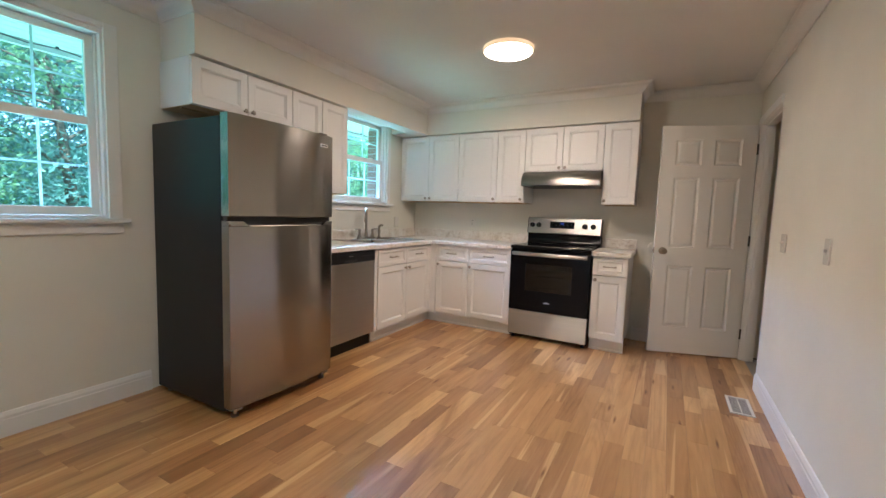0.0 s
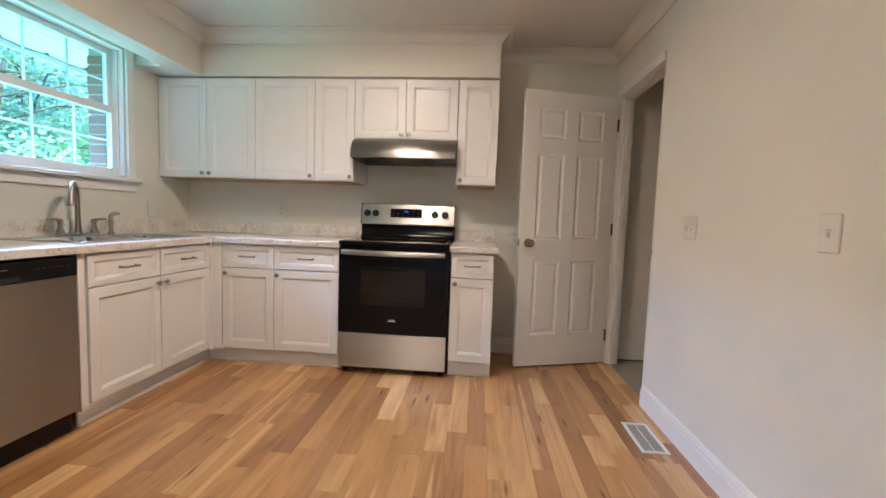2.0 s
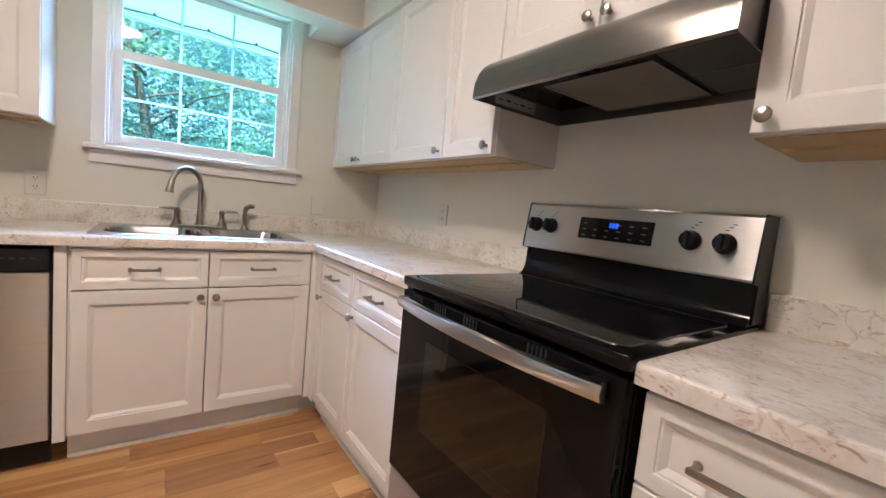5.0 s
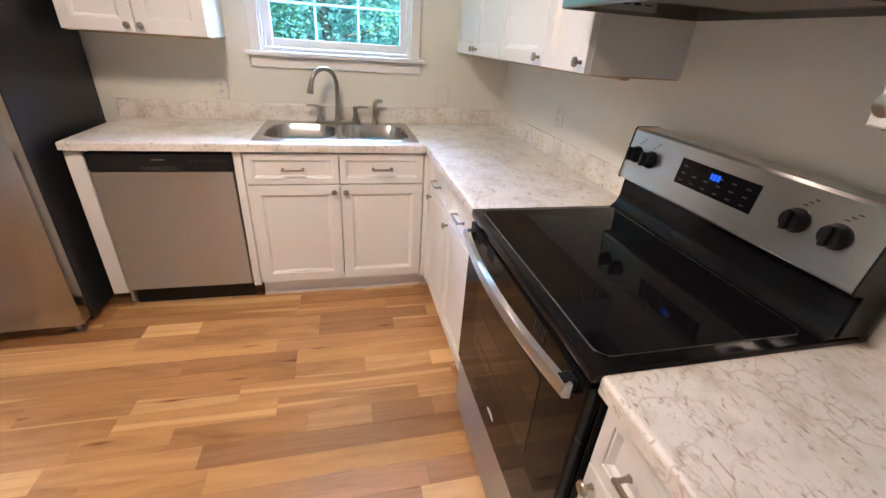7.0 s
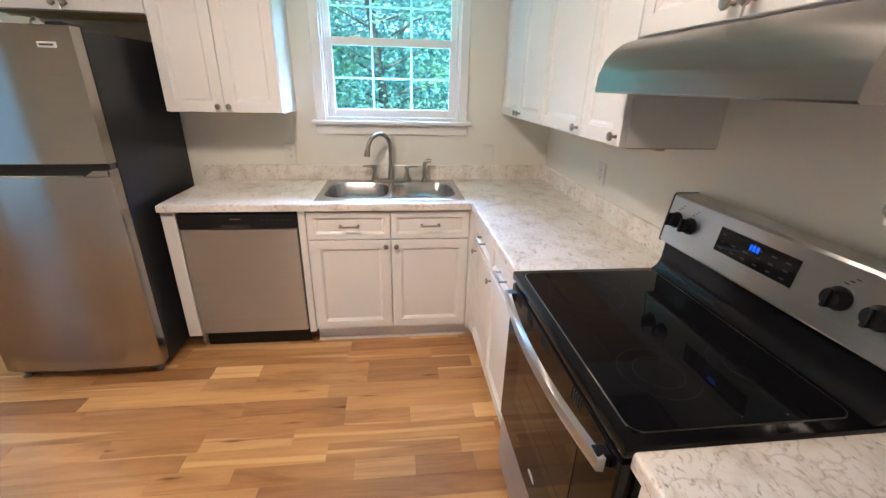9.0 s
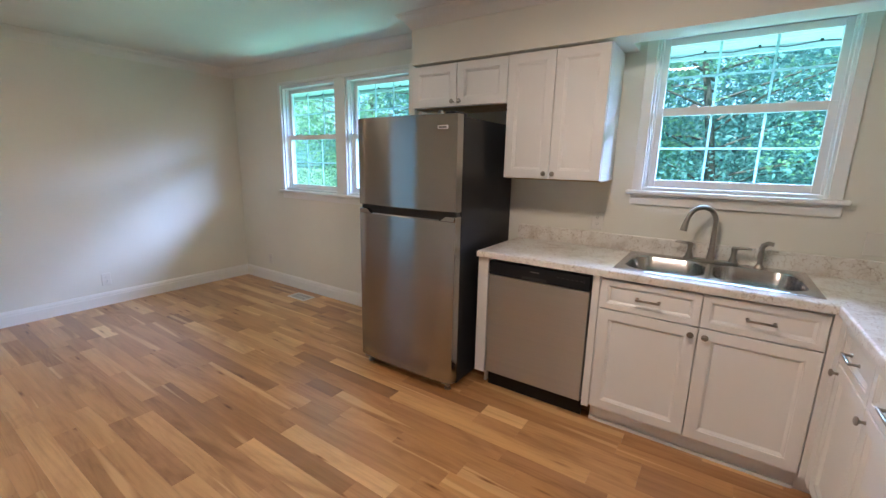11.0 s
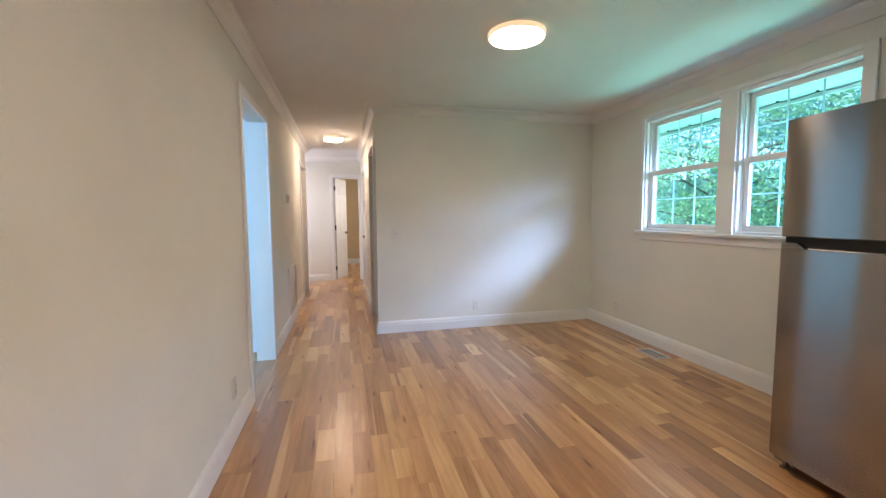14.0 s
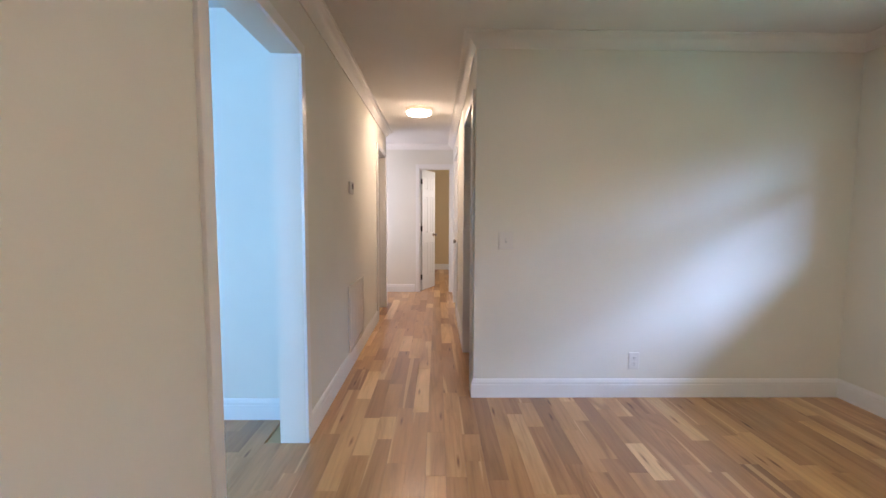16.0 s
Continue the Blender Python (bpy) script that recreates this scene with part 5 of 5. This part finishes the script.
def register(x, y, wx, wy):
    """A floor register: white frame with rows of slats over a dark duct."""
    v = thing("floor_vent", (x, y, 0), "white slatted metal floor register", "floor vent", "floor vents")
    f = 0.018
    part("frame", boxes(((x - wx / 2, y - wy / 2, 0.0005), (x - wx / 2 + f, y + wy / 2, 0.006)), ((x + wx / 2 - f, y - wy / 2, 0.0005), (x + wx / 2, y + wy / 2, 0.006)),
                        ((x - wx / 2 + f, y - wy / 2, 0.0005), (x + wx / 2 - f, y - wy / 2 + f, 0.006)), ((x - wx / 2 + f, y + wy / 2 - f, 0.0005), (x + wx / 2 - f, y + wy / 2, 0.006)), bev=0.0015), PLATE, v)
    part("duct", boxes(((x - wx / 2 + f, y - wy / 2 + f, 0.0005), (x + wx / 2 - f, y + wy / 2 - f, 0.0012))), FILTER, v)
    n = 14
    for k in range(n):
        yy = y - wy / 2 + f + (wy - 2 * f) * (k + 0.5) / n
        part("slat", boxes(((x - wx / 2 + f, yy - 0.0045, 0.0015), (x + wx / 2 - f, yy + 0.0030, 0.0045))), VENTGREY, v)
    part("rib", boxes(((x - 0.003, y - wy / 2 + f, 0.0016), (x + 0.003, y + wy / 2 - f, 0.0050))), PLATE, v)


register(3.397, -1.245, 0.135, 0.30)
register(0.185, -4.675, 0.15, 0.27)
gr = thing("return_grille", (X1, -6.77, 0.4), "white return-air grille with vertical slats", "air grille")
part("frame", boxes(((X1 - 0.016, -7.08, 0.14), (X1 - 0.0005, -7.05, 0.69)), ((X1 - 0.016, -6.49, 0.14), (X1 - 0.0005, -6.46, 0.69)), ((X1 - 0.016, -7.05, 0.14), (X1 - 0.0005, -6.49, 0.17)), ((X1 - 0.016, -7.05, 0.66), (X1 - 0.0005, -6.49, 0.69)), bev=0.002), PLATE, gr)
part("duct", boxes(((X1 - 0.002, -7.05, 0.17), (X1 - 0.0006, -6.49, 0.66))), CHARCOAL, gr)
for k in range(9):
    y = -7.019 + k * 0.0622
    part("slat", boxes(((X1 - 0.009, y - 0.025, 0.17), (X1 - 0.004, y + 0.024, 0.66)), bev=0.0015), PLATE, gr)
wb = thing("wall_bumper", (2.79, 0, 0.945), "clear round door bumper stuck on the wall", "door bumper")
part("disc", lathe(bmesh.new(), [(0.001, 0), (0.055, 0), (0.055, 0.004), (0.05, 0.007), (0.001, 0.007)], Matrix.Translation((2.79, -0.001, 0.945)) @ Matrix.Rotation(radians(90), 4, "X"), 30), PLATE, wb, "", True)
part("bolt", lathe(bmesh.new(), [(0.001, 0), (0.006, 0), (0.006, 0.012), (0.001, 0.013)], Matrix.Translation((2.79, -0.007, 0.945)) @ Matrix.Rotation(radians(90), 4, "X"), 12), NICKEL, wb, "", True)
deadbolt = thing("deadbolt", (XH, -8.45, 1.12), "round nickel deadbolt above the passage door knob", "deadbolt")
part("cylinder", lathe(bmesh.new(), [(0.001, 0), (0.026, 0), (0.024, 0.012), (0.014, 0.018), (0.001, 0.018)], Matrix.Translation((XH - 0.014, -8.45, 1.12)) @ Matrix.Rotation(radians(90), 4, "Y"), 20), PEWTER, deadbolt, "", True)

# daylight of the east room's own window
ew = new("east_window_daylight", bpy.data.lights.new("east_window_daylight", "AREA"))
ew.data.shape, ew.data.size, ew.data.size_y, ew.data.energy, ew.data.color = "RECTANGLE", 0.85, 1.25, EAST_DAYLIGHT, (0.29, 0.61, 1.0)
ew.matrix_world = look((4.23, -2.39, 1.45), (4.2, -5.6, 1.2))
# unseen warm fill lamp added at the bedroom's west wall, where no window is built
bw = new("bedroom_fill", bpy.data.lights.new("bedroom_fill", "AREA"))
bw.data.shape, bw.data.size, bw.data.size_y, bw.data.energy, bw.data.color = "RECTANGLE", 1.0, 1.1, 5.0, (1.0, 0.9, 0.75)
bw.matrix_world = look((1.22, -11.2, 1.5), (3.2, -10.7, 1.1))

# ---- outdoors ----
tagged(part("ground", boxes(((-400, -400, -0.75), (400, 400, -0.55))), LAWN), "grassy ground around the house", "ground", kind="structure")
ext = tagged(part("outer_wall", boxes(*[((-0.26, a, z), (-T - 0.001, b, w)) for a, b, z, w in with_holes(-13.1, T, -0.56, 2.30, [(KW[0] + 0.02, KW[1] - 0.02, KW[2] - 0.04, KW[3]), (DW1[0] - 0.16, DW2[1] + 0.12, DW1[2] - 0.04, DW1[3])])]), MORTAR), "red brick outer wall", "brick wall", kind="structure")
brick_mesh = None
for hole in (KW,):
    for side in (0, 1):
        y = hole[0] + 0.008 if side == 0 else hole[1] - 0.008
        for k in range(16):
            z = hole[2] - 0.03 + k * 0.068
            if z + 0.058 > hole[3]:
                break
            if brick_mesh is None:
                b = part("brick", boxes(((-0.268, y, z), (-0.142, y + 0.016, z + 0.058)), bev=0.002), BRICK, ext)
                brick_mesh = b.data
            else:
                b = new("brick", brick_mesh)
                b.parent = ext
                b.matrix_parent_inverse = Matrix.Translation(-PLACED[ext.name])
                b.location = (-0.205, y + (0.008 if side == 0 else -0.008), z + 0.029)
ev = thing("eave", (-0.6, -6, 2.3), "white boarded roof overhang", "eave", kind="structure")
for k in range(7):
    x = -0.262 - k * 0.098
    part("board", boxes(((x - 0.094, -13.5, 2.275), (x, 0.6, 2.287)), bev=0.002), EAVE, ev)
part("fascia", boxes(((-0.985, -13.5, 2.235), (-0.955, 0.6, 2.42)), bev=0.003), EAVE, ev)
part("backing", boxes(((-0.955, -13.5, 2.288), (-T, 0.6, 2.31))), EAVE, ev)
part("roof", extrude_profile(bmesh.new(), [(-14, 2.62), (1.2, 2.62), (1.2, 2.66), (-14, 2.66)], -1.1, 8.0), ROOF, ev)
cb = thing("eave_cable", (-0.9, -3, 2.26), "dark cable clipped along the eave", "cable")
pts = [(-0.90, -5.8 + 0.16 * k, 2.262 - 0.014 * (k % 2)) for k in range(38)]
part("wire", tube(bmesh.new(), pts, 0.004, 6), RUBBER, cb)
for k in range(0, 38, 2):
    part("clip", boxes(((pts[k][0] - 0.008, pts[k][1] - 0.008, pts[k][2] - 0.004), (pts[k][0] + 0.008, pts[k][1] + 0.008, 2.276))), RUBBER, cb)


def leaves(rng, n, centres, radii, size):
    """Many small folded leaves scattered in clumps."""
    which = rng.integers(0, len(centres), n)
    d = rng.normal(size=(n, 3))
    d /= np.linalg.norm(d, axis=1)[:, None]
    p = centres[which] + d * (radii[which] * rng.random(n) ** 0.45)[:, None] * np.array([1, 1, 0.75])
    a = rng.normal(size=(n, 3))
    a[:, 2] = a[:, 2] * 0.5 - 0.35
    a /= np.linalg.norm(a, axis=1)[:, None]
    b = np.cross(a, rng.normal(size=(n, 3)) * 0.6 + np.array([0, 0, 1.0]))
    b /= np.linalg.norm(b, axis=1)[:, None]
    s = size * (0.6 + 0.8 * rng.random(n))[:, None]
    up = np.cross(a, b) * s * 0.12
    v = np.stack([p - a * s * 0.5, p + b * s * 0.28 + up, p + a * s * 0.5, p - b * s * 0.28 + up], 1).reshape(-1, 3)
    base = np.arange(n)[:, None] * 4
    f = np.concatenate([base + np.array([0, 1, 2]), base + np.array([0, 2, 3])])
    return v, f


def tree_mesh(seed, height, spread, count, low):
    """Trunk with limbs, and a ragged crown: two meshes."""
    rng = np.random.default_rng(seed)
    bm = bmesh.new()
    lean = rng.normal(size=2) * 0.25
    trunk = [(lean[0] * t * t, lean[1] * t * t, height * 0.8 * t) for t in np.linspace(0, 1, 8)]
    tube(bm, trunk, (np.linspace(0.17, 0.04, 8) * height / 8).tolist(), 10)
    centres, radii = [], []
    for k in range(26):
        t = low + (1 - low) * (k + 0.5) / 26
        a = k * 2.4 + rng.random()
        base = Vector((lean[0] * (t * 0.8) ** 2, lean[1] * (t * 0.8) ** 2, height * 0.8 * t))
        reach = spread * (0.45 + 0.65 * math.sin(math.pi * min(1, (1.05 - t) ** 0.7))) * (0.7 + 0.5 * rng.random())
        tip = base + Vector((math.cos(a) * reach, math.sin(a) * reach, height * (0.03 + 0.10 * rng.random())))
        mid = (base + tip) / 2 + Vector((0, 0, 0.15))
        tube(bm, [base, mid, tip], [0.035 * height / 8, 0.022 * height / 8, 0.008], 6)
        for q in (0.55, 0.8, 1.0):
            c = base.lerp(tip, q) + Vector((rng.normal(size=3) * 0.35).tolist())
            centres.append(tuple(c))
            radii.append(0.45 + 0.55 * rng.random())
    v, f = leaves(rng, count, np.array(centres), np.array(radii) * spread / 2.4, 0.078)
    me = bpy.data.meshes.new("crown")
    me.from_pydata(v.tolist(), [], f.tolist())
    return bm, me


def tree(name, at, seed, height, spread, count, low, mat, label):
    t = thing(name, at, label, "tree", "trees outside the windows")
    bm, me = tree_mesh(seed, height, spread, count, low)
    bmesh.ops.translate(bm, verts=bm.verts, vec=at)
    part("trunk", bm, BARK, t, "", True)
    me.materials.append(mat)
    crown = new("crown", me)
    crown.parent = t
    return t


GZ = -0.56
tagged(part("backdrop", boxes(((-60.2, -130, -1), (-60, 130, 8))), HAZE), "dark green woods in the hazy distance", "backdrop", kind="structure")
kinds = [tree("tree", (-6.5, -1.2, GZ), 3, 6.0, 2.6, 27000, 0.08, LEAF, "leafy green tree close to the house"),
         tree("tree", (-7.4, -6.4, GZ), 7, 6.6, 2.9, 27000, 0.10, LEAF, "broad leafy tree with low branches"),
         tree("tree", (-5.4, 2.6, GZ), 11, 5.0, 2.3, 23000, 0.06, LEAF2, "pale green young tree")]
rng = random.Random(5)
spots = [(-8.6, 1.9, 0), (-9.6, -3.6, 1), (-6.2, -4.0, 2), (-10.5, 5.2, 0), (-8.2, 5.6, 1), (-5.8, -9.6, 2), (-9.4, -9.8, 0), (-9.0, 9.2, 2), (-6.4, 6.6, 2), (-8.2, -13.0, 1), (-13.2, -0.8, 1), (-13.4, -6.6, 0), (-12.6, 9.4, 1)]
for x, y, k in spots:
    s = 0.85 + 0.4 * rng.random()
    m = Matrix.Translation((x, y, GZ)) @ Matrix.Rotation(rng.random() * 6.28, 4, "Z")
    c = copy_thing(kinds[k], m)
    c.scale = (s, s, s)

# ---- floor boards ----
W = 0.0995


def board_mesh():
    bm = bmesh.new()
    b = 0.0004
    prof = [(-W / 2 + 0.0002, -0.014), (W / 2 - 0.0002, -0.014), (W / 2 - 0.0002, -b), (W / 2 - b, 0), (-W / 2 + b, 0), (-W / 2 + 0.0002, -b)]
    skin(bm, [[(x, -0.5, z) for x, z in prof], [(x, 0.5, z) for x, z in prof]])
    bmesh.ops.recalc_face_normals(bm, faces=bm.faces)
    me = bpy.data.meshes.new("floor_board")
    bm.to_mesh(me)
    bm.free()
    me.materials.append(OAK)
    return me


fl = thing("floor", (1.8, -3, -0.014), "honey and brown natural oak strip floor, satin varnish", "floor", kind="structure")
BOARD = board_mesh()
rng = random.Random(21)
singles, rest = [], []
x = -0.01
while x < 6.5:
    if x > X1 + 0.2:
        spans = [(-5.66, -2.4), (-10.0, -8.98)]
    elif x > X1:
        spans = [(-5.385, -4.52), (-10.0, -8.98)]
    elif x > XH - 0.02:
        spans = [(-12.98, 0.0)]
    elif x > 1.2:
        spans = [(-5.97, 0.0), (-12.98, -10.12), (-8.1, -6.1)]
    else:
        spans = [(-5.97, 0.0)]
    for s0, s1 in spans:
        y = s0 - rng.random() * 0.6
        while y < s1:
            ln = rng.choice((0.26, 0.32, 0.4, 0.5, 0.6, 0.75, 0.95, 1.2))
            a, b = max(y, s0), min(y + ln, s1)
            if b - a > 0.03:
                (singles if 0.7 < x < X1 and -4.35 < a and b < -0.55 else rest).append((x + W / 2, (a + b) / 2, b - a - 0.0008))
            y += ln
    x += W
for cx, cy, ln in singles:
    ob = new("floor_board", BOARD)
    ob.parent = fl
    ob.matrix_parent_inverse = Matrix.Translation(-PLACED[fl.name])
    ob.location, ob.scale = (cx, cy, 0), (1, ln, 1)
verts, faces = [], []
src = [v.co.copy() for v in BOARD.vertices]
polys = [list(p.vertices) for p in BOARD.polygons]
for cx, cy, ln in rest:
    o = len(verts)
    verts += [(v.x + cx, v.y * ln + cy, v.z) for v in src]
    faces += [[o + i for i in p] for p in polys]
me = bpy.data.meshes.new("floor_boards")
me.from_pydata(verts, [], faces)
me.materials.append(OAK)
ob = new("floor_boards", me)
ob.parent = fl
ob.matrix_parent_inverse = Matrix.Translation(-PLACED[fl.name])
ob["kind"] = "stuff"
